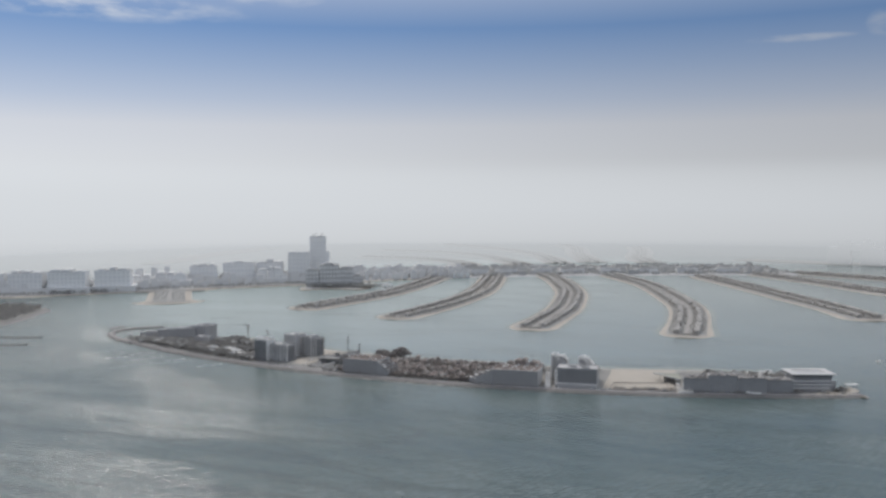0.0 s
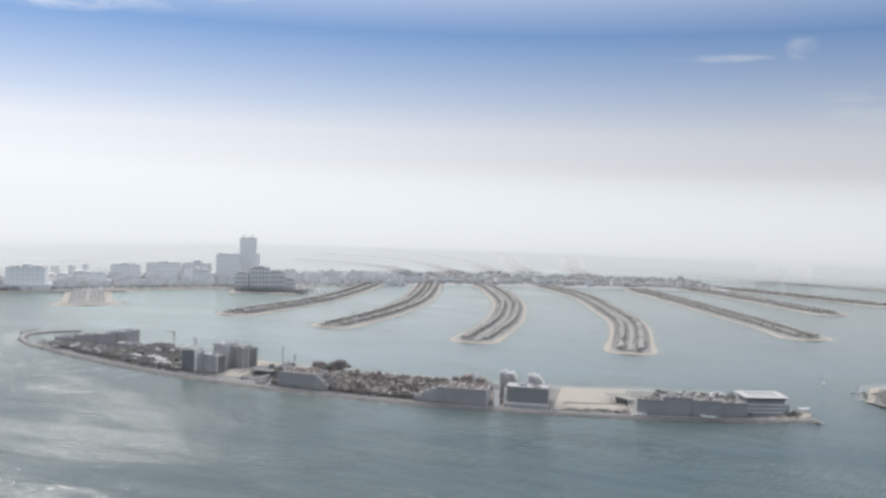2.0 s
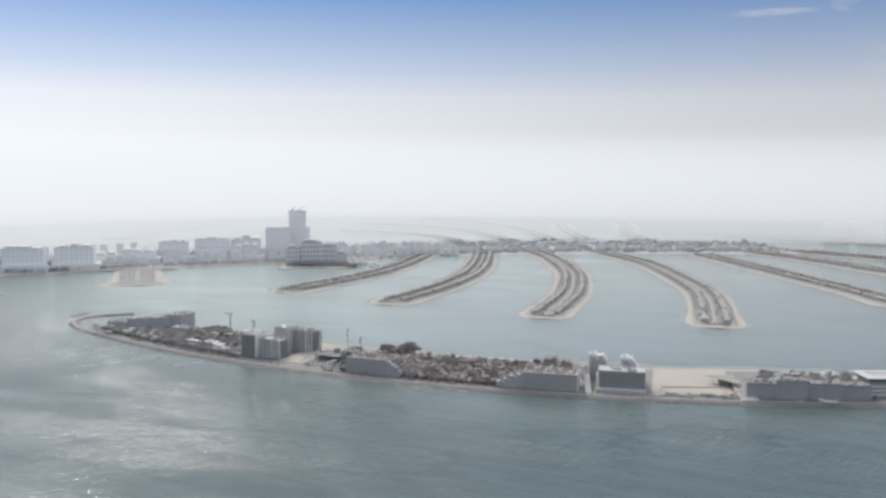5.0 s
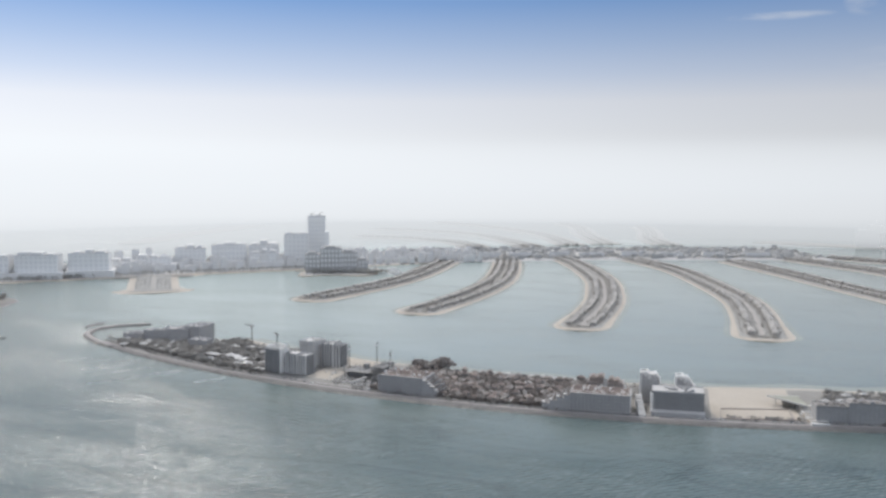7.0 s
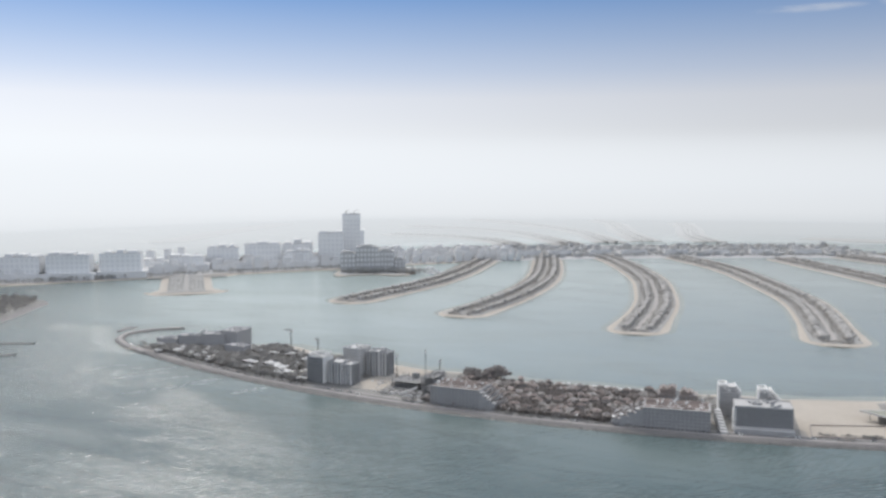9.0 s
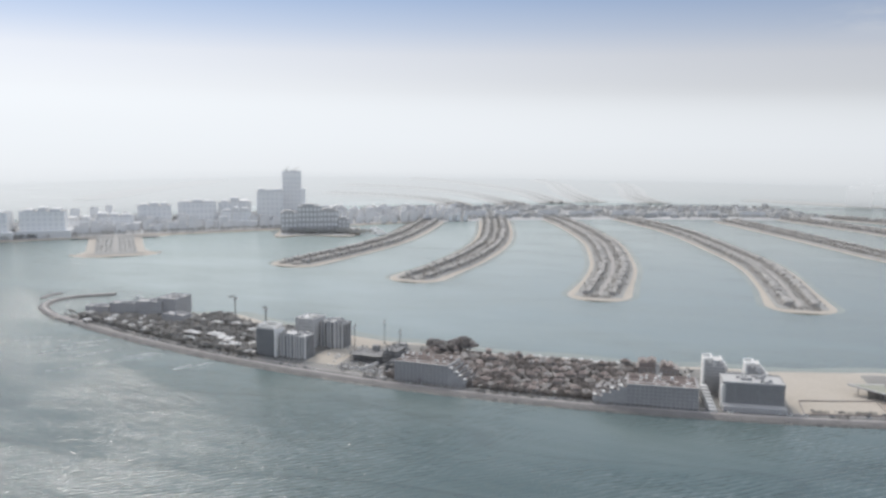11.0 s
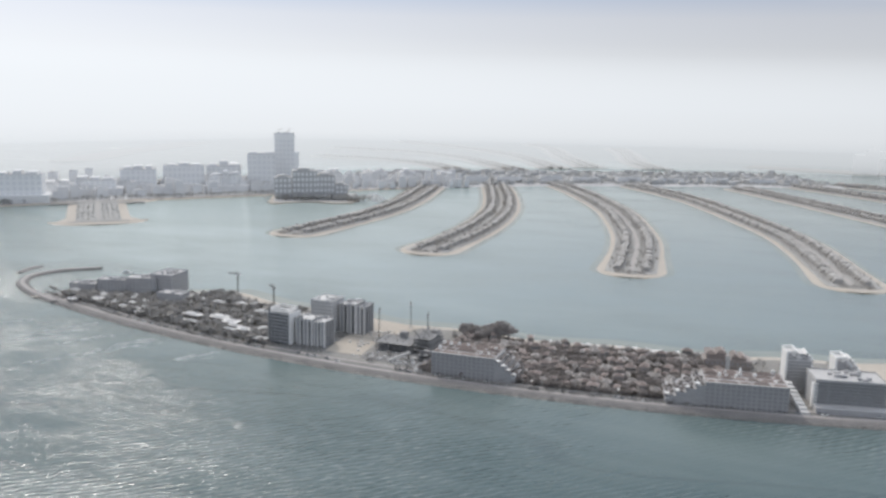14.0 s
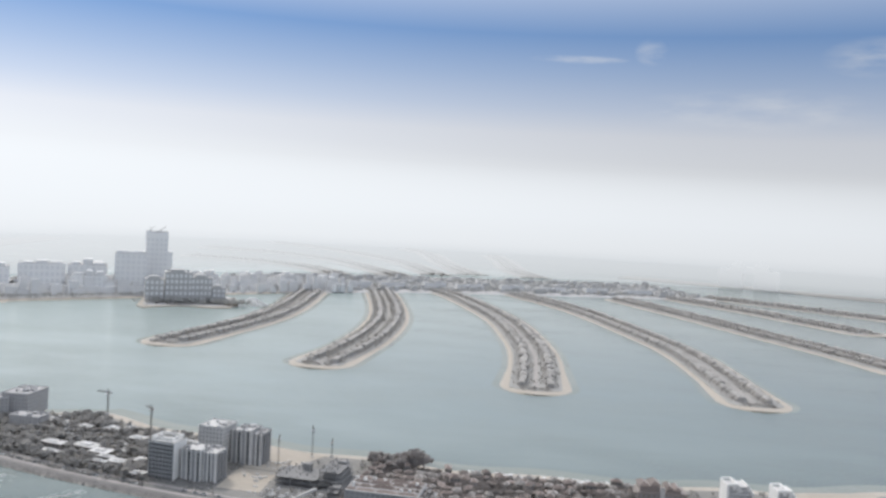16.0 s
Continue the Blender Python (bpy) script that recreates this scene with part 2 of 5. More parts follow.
M_PAVE = surface("pale_paving", (0.29, 0.265, 0.252), (0.38, 0.35, 0.335), 0.85, 0.4, 0.03, haze_sheen=0.35)
M_ASPHALT = surface("dusty_asphalt", (0.12, 0.117, 0.115), (0.185, 0.18, 0.175), 0.9, 0.5, 0.03, haze_sheen=0.2)
M_SITE = surface("raw_site_concrete", (0.165, 0.162, 0.163), (0.235, 0.23, 0.228), 0.9, 0.5, 0.05, vary=0.4, haze_sheen=0.25)
M_FRONDROAD = surface("sandy_road", (0.23, 0.215, 0.20), (0.31, 0.29, 0.265), 0.9, 0.4, 0.03)
# town ground paled with painted haze
M_TOWN = surface("hazed_town_ground", (0.39, 0.387, 0.385), (0.46, 0.456, 0.452), 0.95, 0.1, 0.01)
# leaf colour lifted well above dusty green to hold the haze veil
M_LEAF = surface("hazy_dusty_foliage", (0.305, 0.295, 0.285), (0.405, 0.392, 0.377), 0.8, 0.8, 0.05, vary=0.22, leaf=0.55)
M_GROVE = surface("brown_foliage", (0.26, 0.235, 0.225), (0.36, 0.33, 0.315), 0.85, 0.8, 0.05, vary=0.5, leaf=0.4)
# pale grey leaves for far trees, with the haze painted in
M_FARLEAF = surface("far_hazed_foliage", (0.37, 0.368, 0.358), (0.46, 0.456, 0.444), 0.85, 0.4, 0.03, vary=0.2, leaf=0.4)
# frond ground, roofs and walls paled to carry the haze over the lagoon
M_FRONDGARDEN = surface("hazed_frond_garden", (0.27, 0.263, 0.252), (0.34, 0.332, 0.32), 0.95, 0.25, 0.03, 0.2, haze_sheen=0.3)
M_VILLAROOF = surface("hazed_villa_roof", (0.285, 0.268, 0.253), (0.36, 0.34, 0.322), 0.85, 0.8, 0.08, vary=0.6)
M_VILLAWALL = surface("hazed_villa_wall", (0.32, 0.304, 0.287), (0.40, 0.38, 0.36), 0.85, 0.6, 0.06, vary=0.3)
M_RESORTLEAF = surface("dry_brown_foliage", (0.205, 0.18, 0.168), (0.285, 0.254, 0.24), 0.8, 0.8, 0.05, vary=0.25, leaf=0.5)
# frond leaves paled with the same painted haze
M_FRONDLEAF = surface("hazed_frond_foliage", (0.335, 0.318, 0.298), (0.42, 0.398, 0.374), 0.85, 0.4, 0.03, vary=0.25, leaf=0.4)
M_TRUNK = surface("tree_bark", (0.12, 0.09, 0.06), (0.2, 0.16, 0.12), 0.9, 2.0, 0.2)
M_WALL = surface("pale_render", (0.25, 0.225, 0.208), (0.35, 0.318, 0.295), 0.85, 0.6, 0.06, vary=0.4)
M_ROOF = surface("villa_roof", (0.18, 0.165, 0.156), (0.26, 0.24, 0.228), 0.85, 0.8, 0.08, vary=0.7)
M_TERRA = surface("terracotta_roof", (0.148, 0.118, 0.107), (0.22, 0.176, 0.16), 0.85, 0.8, 0.06, vary=1.0)
M_WHITE = surface("white_roof", (0.66, 0.65, 0.63), (0.82, 0.81, 0.79), 0.6, 0.5, 0.05, vary=0.2)
M_LOWROOF = surface("dusty_white_roof", (0.46, 0.455, 0.445), (0.62, 0.61, 0.60), 0.7, 0.5, 0.05, vary=0.5)
M_CONC = surface("grey_concrete", (0.33, 0.32, 0.32), (0.46, 0.45, 0.44), 0.85, 0.5, 0.05, vary=0.3)
M_PALE = surface("pale_concrete", (0.46, 0.45, 0.44), (0.62, 0.61, 0.60), 0.8, 0.5, 0.05, vary=0.2)
# dark facade raised in tone, with the haze veil painted in
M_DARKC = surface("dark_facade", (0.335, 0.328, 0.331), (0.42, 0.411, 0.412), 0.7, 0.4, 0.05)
# distant haze painted into the far walls and roofs
M_FAR = surface("far_hazed_render", (0.76, 0.758, 0.755), (0.83, 0.826, 0.82), 0.9, 0.1, 0.02)
M_FARROOF = surface("far_hazed_roof", (0.63, 0.626, 0.625), (0.71, 0.705, 0.70), 0.9, 0.1, 0.02)
M_GLASS = surface("window_glass", (0.06, 0.065, 0.07), (0.11, 0.12, 0.13), 0.32, 0.3, 0.05, spec=0.4, haze_sheen=0.1)
# glazing painted almost as pale as the walls, as haze would leave it
M_FARGLASS = surface("far_hazed_glazing", (0.66, 0.66, 0.665), (0.73, 0.73, 0.735), 0.5, 0.2, 0.03)
# hotel glazing painted paler than clear glass to hold the haze veil
M_SHADE = surface("shaded_glazing", (0.215, 0.212, 0.216), (0.28, 0.276, 0.278), 0.3, 0.3, 0.05, spec=0.5, haze_sheen=0.2)
M_DUSKGLASS = surface("hazed_dark_glazing", (0.265, 0.26, 0.264), (0.33, 0.324, 0.326), 0.4, 0.3, 0.05, haze_sheen=0.3)
M_FOAM = surface("sea_foam", (0.50, 0.54, 0.54), (0.62, 0.65, 0.65), 0.9, 1.2, 0.1)
M_CAR = surface("car_paint", (0.25, 0.25, 0.26), (0.75, 0.75, 0.74), 0.35, 0.2, 0.05, vary=1.4, spec=0.5, haze_sheen=0.2)
M_LODGE = surface("brown_render", (0.22, 0.185, 0.172), (0.29, 0.25, 0.232), 0.85, 0.5, 0.05)
M_STEEL = surface("crane_steel", (0.12, 0.11, 0.10), (0.19, 0.175, 0.16), 0.6, 1.0, 0.1, metal=0.2, haze_sheen=0.1)
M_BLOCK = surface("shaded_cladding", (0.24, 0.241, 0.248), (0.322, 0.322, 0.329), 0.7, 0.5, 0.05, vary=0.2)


# ---- building helpers ----
def mesh_of(name, verts, faces, mats, idx=None):
    me = bpy.data.meshes.new(name)
    me.from_pydata([tuple(v) for v in verts], [], [tuple(f) for f in faces])
    for m in mats:
        me.materials.append(m)
    if idx is not None:
        me.polygons.foreach_set("material_index", idx)
    me.update()
    return me


def put(name, me, parent=None, label="", m=None):
    ob = new(name, me)
    if parent:
        ob.parent = parent
    if m is not None:
        ob.matrix_basis = m
    if label:
        ob["label"] = label
    return ob


def thing(name, m, label, category, group="", kind=""):
    ob = new(name)
    ob.matrix_basis = m
    return tagged(ob, label, category, group, kind)


class Lump:
    """Gathers boxes and other solids into one mesh."""

    def __init__(self):
        self.v, self.f = [], []

    def prism(self, pts, z0, z1, inset=0.0):
        n, k = len(pts), len(self.v)
        cx, cy = sum(p[0] for p in pts) / n, sum(p[1] for p in pts) / n
        self.v += [(x, y, z0) for x, y in pts]
        self.v += [(x + (cx - x) * inset, y + (cy - y) * inset, z1) for x, y in pts]
        self.f += [(k + i, k + (i + 1) % n, k + n + (i + 1) % n, k + n + i) for i in range(n)]
        self.f += [tuple(range(k + n, k + 2 * n)), tuple(range(k + n - 1, k - 1, -1))]
        return self

    def box(self, x0, x1, y0, y1, z0, z1, inset=0.0):
        return self.prism([(x0, y0), (x1, y0), (x1, y1), (x0, y1)], z0, z1, inset)

    def hip(self, x0, x1, y0, y1, z0, z1):
        """A hipped roof over a rectangle."""
        k, d = len(self.v), min(x1 - x0, y1 - y0) / 2
        if x1 - x0 >= y1 - y0:
            r = [(x0 + d, (y0 + y1) / 2), (x1 - d + 0.01, (y0 + y1) / 2)]
            fs = [(0, 1, 5, 4), (1, 2, 5), (2, 3, 4, 5), (3, 0, 4)]
        else:
            r = [((x0 + x1) / 2, y0 + d), ((x0 + x1) / 2, y1 - d + 0.01)]
            fs = [(0, 1, 4), (1, 2, 5, 4), (2, 3, 5), (3, 0, 4, 5)]
        self.v += [(x0, y0, z0), (x1, y0, z0), (x1, y1, z0), (x0, y1, z0)] + [(*p, z1) for p in r]
        self.f += [tuple(k + i for i in f) for f in fs] + [(k + 3, k + 2, k + 1, k)]
        return self

    def beam(self, a, b, w):
        a, b = Vector(a), Vector(b)
        d = (b - a).normalized()
        s = d.cross(Vector((0, 0, 1)) if abs(d.z) < 0.9 else Vector((1, 0, 0))).normalized() * w / 2
        u = d.cross(s).normalized() * w / 2
        k = len(self.v)
        self.v += [tuple(p + q) for p in (a, b) for q in (s + u, s - u, -s - u, -s + u)]
        self.f += [(k, k + 1, k + 5, k + 4), (k + 1, k + 2, k + 6, k + 5), (k + 2, k + 3, k + 7, k + 6), (k + 3, k, k + 4, k + 7),
                   (k + 3, k + 2, k + 1, k), (k + 4, k + 5, k + 6, k + 7)]
        return self

    def mesh(self, name, mat):
        return mesh_of(name, self.v, self.f, [mat])


def smooth_line(pts, step):
    """A Catmull-Rom line through the points, in about equal steps: places and headings."""
    p = [Vector(q).to_2d() for q in pts]
    p = [p[0] * 2 - p[1], *p, p[-1] * 2 - p[-2]]
    raw = []
    for i in range(1, len(p) - 2):
        a, b, c, d = p[i - 1:i + 3]
        for k in range(40):
            t = k / 40
            raw.append(0.5 * ((2 * b) + (c - a) * t + (2 * a - 5 * b + 4 * c - d) * t * t + (3 * b - a - 3 * c + d) * t ** 3))
    raw.append(p[-2])
    out, walked, nxt = [], 0.0, 0.0
    for a, b in zip(raw, raw[1:]):
        seg = (b - a).length
        while nxt <= walked + seg and seg > 0:
            out.append((a.lerp(b, (nxt - walked) / seg), (b - a).normalized()))
            nxt += step
        walked += seg
    out.append((raw[-1], (raw[-1] - raw[-2]).normalized()))
    return out


def strip(name, line, profile, mat, half=None):
    """A band along the line. profile: (offset to the right, height); half: the width's factor at each place."""
    v, f, n = [], [], len(profile)
    for i, (p, d) in enumerate(line):
        side_way = Vector((d.y, -d.x))
        for off, z in profile:
            q = p + side_way * off * (half[i] if half else 1.0)
            v.append((q.x, q.y, z))
        if i:
            a, b = (i - 1) * n, i * n
            f += [(a + k, a + k + 1, b + k + 1, b + k) for k in range(n - 1)]
    return mesh_of(name, v, f, [mat])


def rounded(line, w, both=False):
    """Width factors that round off the line's start (and end)."""
    total = len(line)
    step = (line[1][0] - line[0][0]).length
    out = []
    for i in range(total):
        s = i * step
        k = 1.0 if s >= w else math.sqrt(max(0.0, 1 - (1 - s / w) ** 2))
        if both:
            s = (total - 1 - i) * step
            k = min(k, 1.0 if s >= w else math.sqrt(max(0.0, 1 - (1 - s / w) ** 2)))
        out.append(max(k, 0.02))
    return out


rng = random.Random(7)


def foliage(name, spots, clumps, parent=None, mat=None, fine=1.0):
    """Trees at (x, y, ground, height): a tapered stem and a ragged crown of small leaf clumps, gathered in one mesh."""
    v, f, idx = [], [], []
    for x, y, z, h in spots:
        r = h * rng.uniform(0.36, 0.6)
        k = len(v)
        w = h * 0.035
        for a in range(3):
            c, s = math.cos(a * 2.1), math.sin(a * 2.1)
            v.append((x + c * w, y + s * w, z - 0.2))
            v.append((x + c * w * 0.4, y + s * w * 0.4, z + h * 0.7))
        for a in range(3):
            b = (a + 1) % 3
            f.append((k + 2 * a, k + 2 * b, k + 2 * b + 1, k + 2 * a + 1))
            idx.append(1)
        for _ in range(clumps):
            a, e, d = rng.uniform(0, 6.283), rng.uniform(-0.5, 1.3), rng.uniform(0.45, 1.0)
            cx, cy = x + math.cos(a) * math.cos(e) * r * d, y + math.sin(a) * math.cos(e) * r * d
            cz = z + h * 0.62 + math.sin(e) * h * 0.36 * d
            s = r * rng.uniform(0.35, 0.62) * fine
            a1, a2 = rng.uniform(0, 6.283), rng.uniform(-0.9, 0.9)
            ux, uy, uz = math.cos(a1) * s, math.sin(a1) * s, rng.uniform(-0.4, 0.4) * s
            wx, wy, wz = -math.sin(a1) * math.cos(a2) * s, math.cos(a1) * math.cos(a2) * s, math.sin(a2) * s
            k = len(v)
            v += [(cx - ux - wx, cy - uy - wy, cz - uz - wz), (cx + ux - wx * 0.6, cy + uy - wy * 0.6, cz + uz - wz * 0.6),
                  (cx + ux * 0.7 + wx, cy + uy * 0.7 + wy, cz + uz + wz), (cx - ux + wx * 0.8, cy - uy + wy * 0.8, cz - uz + wz),
                  (cx, cy, cz + s * 0.5)]
            f += [(k, k + 1, k + 4), (k + 1, k + 2, k + 4), (k + 2, k + 3, k + 4), (k + 3, k, k + 4)]
            idx += [0] * 4
    return put(name, mesh_of(name, v, f, [mat or M_LEAF, M_TRUNK], idx), parent)


# ---- haze in the distance ----
def haze_backdrop(name, line, top, most):
    """A long upright glowing sheet painted with distant haze behind the place, clear at the waterline and thickest at
    eye level.
    """
    m = bpy.data.materials.new(name)
    m.use_nodes = True
    t = m.node_tree
    t.nodes.clear()
    o, g, tr, mx = (t.nodes.new(n) for n in ("ShaderNodeOutputMaterial", "ShaderNodeEmission", "ShaderNodeBsdfTransparent", "ShaderNodeMixShader"))
    c = t.nodes.new("ShaderNodeTexCoord")
    s = t.nodes.new("ShaderNodeSeparateXYZ")
    link(t, c.outputs["Object"], s.inputs[0])
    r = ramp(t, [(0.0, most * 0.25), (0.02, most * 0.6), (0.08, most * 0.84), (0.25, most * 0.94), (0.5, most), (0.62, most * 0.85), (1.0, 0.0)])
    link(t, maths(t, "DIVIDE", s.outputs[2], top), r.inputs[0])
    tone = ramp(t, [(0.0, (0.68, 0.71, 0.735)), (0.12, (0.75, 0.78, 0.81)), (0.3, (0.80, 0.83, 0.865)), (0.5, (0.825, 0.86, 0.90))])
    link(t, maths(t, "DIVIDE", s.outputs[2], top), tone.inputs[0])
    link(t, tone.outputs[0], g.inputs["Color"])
    # the painted haze glows stronger to the west, towards the sun
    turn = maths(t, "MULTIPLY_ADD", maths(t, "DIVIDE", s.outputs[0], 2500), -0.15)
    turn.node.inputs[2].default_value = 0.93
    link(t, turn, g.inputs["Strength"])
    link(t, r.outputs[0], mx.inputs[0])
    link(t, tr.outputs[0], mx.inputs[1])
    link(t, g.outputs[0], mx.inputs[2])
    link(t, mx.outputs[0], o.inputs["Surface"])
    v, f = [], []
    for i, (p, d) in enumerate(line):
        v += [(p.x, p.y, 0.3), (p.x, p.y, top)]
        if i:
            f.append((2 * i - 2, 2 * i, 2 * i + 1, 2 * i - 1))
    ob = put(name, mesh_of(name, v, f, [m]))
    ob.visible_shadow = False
    return tagged(ob, "glowing sheet of painted white summer haze over the far sea", "haze", kind="structure")


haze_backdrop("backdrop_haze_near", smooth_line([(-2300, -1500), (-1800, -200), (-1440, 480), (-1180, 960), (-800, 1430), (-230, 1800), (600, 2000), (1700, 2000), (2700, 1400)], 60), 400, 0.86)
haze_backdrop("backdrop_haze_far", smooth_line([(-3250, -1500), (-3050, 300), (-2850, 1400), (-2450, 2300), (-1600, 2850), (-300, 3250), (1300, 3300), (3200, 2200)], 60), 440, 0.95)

# ---- sea and land ----
sea_me = mesh_of("sea", [(-16000, -16000, 0), (16000, -16000, 0), (16000, 16000, 0), (-16000, 16000, 0)], [(0, 1, 2, 3)], [M_SEA])
tagged(put("water", sea_me), "grey-green hazy sea with wind ripples and faint foam streaks", "sea", kind="structure")

FRONDS = [   # tip first: centre line of each frond of the palm island
    [(-524, 0), (-539, 281), (-584, 505), (-690, 814)],
    [(-267, -22), (-293, 216), (-352, 460), (-449, 702), (-617, 1049)],
    [(33, -16), (-25, 249), (-92, 447), (-185, 662), (-359, 954), (-494, 1122)],
    [(296, 44), (200, 393), (96, 623), (-73, 926), (-275, 1168)],
    [(547, 429), (449, 600), (337, 763), (185, 988), (-11, 1263)],
    [(567, 946), (451, 1071), (320, 1224), (118, 1420)],
    [(700, 1290), (560, 1370), (400, 1450), (200, 1540)],
]
FAR_FRONDS = [
    [(-1560, 1540), (-1250, 1545), (-1010, 1450), (-850, 1290)],
    [(-1800, 2000), (-1400, 1985), (-1090, 1820), (-850, 1580), (-690, 1400)],
    [(-1850, 2680), (-1500, 2500), (-1200, 2280), (-900, 1980), (-620, 1560)],
    [(-1250, 2950), (-1030, 2640), (-800, 2150), (-540, 1680)],
    [(-800, 2900), (-640, 2500), (-490, 2050), (-340, 1760)],
]


def frond(line_pts, k, far=False):
    line = smooth_line(line_pts, 8)
    wide = 1.2 if k in (5, 6, 7) else 1.0
    shore = smooth_line(line_pts, 4)
    half = [wide * f * (0.93 + 0.17 * max(0.0, 1 - i / 42)) for i, f in enumerate(rounded(shore, 56))]      # widest at the tip
    inner_half = 33 * wide
    land = tagged(new("ground_frond_%d" % k), "villa-lined palm island frond with sandy beaches, a road along its middle", "island",
                  kind="structure")
    if far:
        put("wooded_land", strip("wooded_land", shore, [(-62, -0.6), (-58, 1.8), (0, 2.0), (58, 1.8), (62, -0.6)], M_FRONDGARDEN, half), land, "dark wooded land")
        return land, line
    put("shallows", strip("shallows", shore, [(-53, 0.05), (0, 0.06), (53, 0.05)], M_SHALLOW, half), land, "pale turquoise shallow water")
    put("beach", strip("beach", shore, [(-46, -0.6), (-43, 0.2), (-31, 1.6), (0, 1.65), (31, 1.6), (43, 0.2), (46, -0.6)], M_SAND, half), land,
        "pale sand beach")
    inner = line[2:]
    plot = shore[5:]
    half_in = rounded(plot, 16)
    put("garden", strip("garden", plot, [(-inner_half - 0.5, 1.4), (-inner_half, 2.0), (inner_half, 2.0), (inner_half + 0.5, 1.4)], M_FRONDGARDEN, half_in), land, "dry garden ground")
    p, d = inner[3]
    s = Vector((d.y, -d.x))
    put("cross_road", strip("cross_road", [(p - s * 24, s), (p + s * 24, s)], [(-2, 2.06), (2, 2.06)], M_PAVE), land, "dusty cross road")
    put("road", strip("road", inner[3:], [(-2.6, 2.05), (2.6, 2.05)], M_FRONDROAD if k < 3 else M_PAVE), land, "dusty asphalt road")
    return land, line


west_line = smooth_line([(-1960, 760), (-2050, 960), (-2190, 1220), (-2290, 1500), (-2460, 1900)], 30)
west_land = tagged(new("ground_west_arc"), "far wooded arc of the crescent, faint in haze", "island", kind="structure")
put("wooded_land", strip("wooded_land", west_line, [(-75, -0.6), (-70, 2.0), (70, 2.0), (75, -0.6)], M_GARDEN, rounded(west_line, 120)), west_land)

VILLA_PLOTS = []
for k, pts in enumerate(FRONDS + FAR_FRONDS, 1):
    far = k > len(FRONDS)
    land, line = frond(pts, k, far)
    trees, plots = [], []
    n = len(line)
    for i in range(6, n - 1):
        p, d = line[i]
        s = Vector((d.y, -d.x))
        for sgn in (-1, 1):
            if i % 2 == 0 or rng.random() < 0.25:
                q = p + s * sgn * rng.uniform(16, 19)
                plots.append((q.x, q.y, math.atan2(d.y, d.x), rng.uniform(0.8, 1.15), i))
            for off in ((5.5, 9, 26, 29, 12) if not far else (8, 24)):
                q = p + s * sgn * (off + rng.uniform(-2.5, 2.5)) + d * rng.uniform(-4, 4)
                if rng.random() < 0.7:
                    trees.append((q.x, q.y, 1.9, rng.uniform(1.9, 3.8) * (1.7 if k > 4 else 1.4 if k < 3 else 1.0)))
    p, d = line[3]
    s = Vector((d.y, -d.x))
    for _ in range(70):      # a belt of trees across the tip
        q = p + s * rng.uniform(-21, 21) + d * rng.uniform(-3, 11)
        trees.append((q.x, q.y, 1.9, rng.uniform(1.8, 3.2)))
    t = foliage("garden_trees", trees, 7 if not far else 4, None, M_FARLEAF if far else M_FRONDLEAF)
    tagged(t, "haze-pale green garden trees and palms among the villas", "trees", kind="stuff")
    VILLA_PLOTS.append((k, plots))


# villas: the ones on the seaward halves of three fronds stand as things, the others as one heap of roofs a frond
def villa_parts():
    w = Lump().box(-5.4, 5.4, -4.6, 3.4, -0.4, 5.6).box(-3.6, 2, 3.4, 5.6, -0.4, 3.0)
    r = Lump().hip(-5.9, 5.9, -5.1, 3.9, 5.6, 7.4).hip(-4.0, 2.4, 3.4, 6.1, 3.0, 4.0)
    return w, r


vw, vr = villa_parts()
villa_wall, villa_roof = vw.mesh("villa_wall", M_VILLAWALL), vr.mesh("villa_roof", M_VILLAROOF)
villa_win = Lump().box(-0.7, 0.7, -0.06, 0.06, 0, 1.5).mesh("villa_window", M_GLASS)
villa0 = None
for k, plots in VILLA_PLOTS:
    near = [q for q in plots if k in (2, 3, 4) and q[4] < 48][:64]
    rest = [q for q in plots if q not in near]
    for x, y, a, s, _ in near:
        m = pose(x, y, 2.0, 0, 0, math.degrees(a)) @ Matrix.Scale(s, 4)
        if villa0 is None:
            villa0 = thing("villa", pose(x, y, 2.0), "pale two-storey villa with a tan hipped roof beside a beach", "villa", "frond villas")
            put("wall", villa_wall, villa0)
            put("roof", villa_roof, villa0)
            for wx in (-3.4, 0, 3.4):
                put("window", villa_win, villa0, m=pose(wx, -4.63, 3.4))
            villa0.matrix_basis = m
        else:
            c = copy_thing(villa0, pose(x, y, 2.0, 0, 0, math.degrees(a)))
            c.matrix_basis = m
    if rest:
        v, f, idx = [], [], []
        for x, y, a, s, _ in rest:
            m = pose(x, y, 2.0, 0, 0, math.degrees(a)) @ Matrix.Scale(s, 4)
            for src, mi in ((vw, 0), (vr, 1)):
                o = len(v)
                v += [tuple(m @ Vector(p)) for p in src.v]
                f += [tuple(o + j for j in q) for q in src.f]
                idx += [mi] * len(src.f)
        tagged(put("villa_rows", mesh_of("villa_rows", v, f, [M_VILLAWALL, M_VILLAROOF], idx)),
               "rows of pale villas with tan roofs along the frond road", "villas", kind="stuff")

# trunk and spine of the palm
TRUNK = [(-1525, -256), (-1330, 37), (-1159, 293), (-1000, 518), (-799, 787), (-537, 1061), (-183, 1312), (183, 1537)]
TRUNK_W = [(0, 159), (915, 140), (1160, 105), (1500, 78), (5500, 72)]
trunk_line = smooth_line(TRUNK, 15)


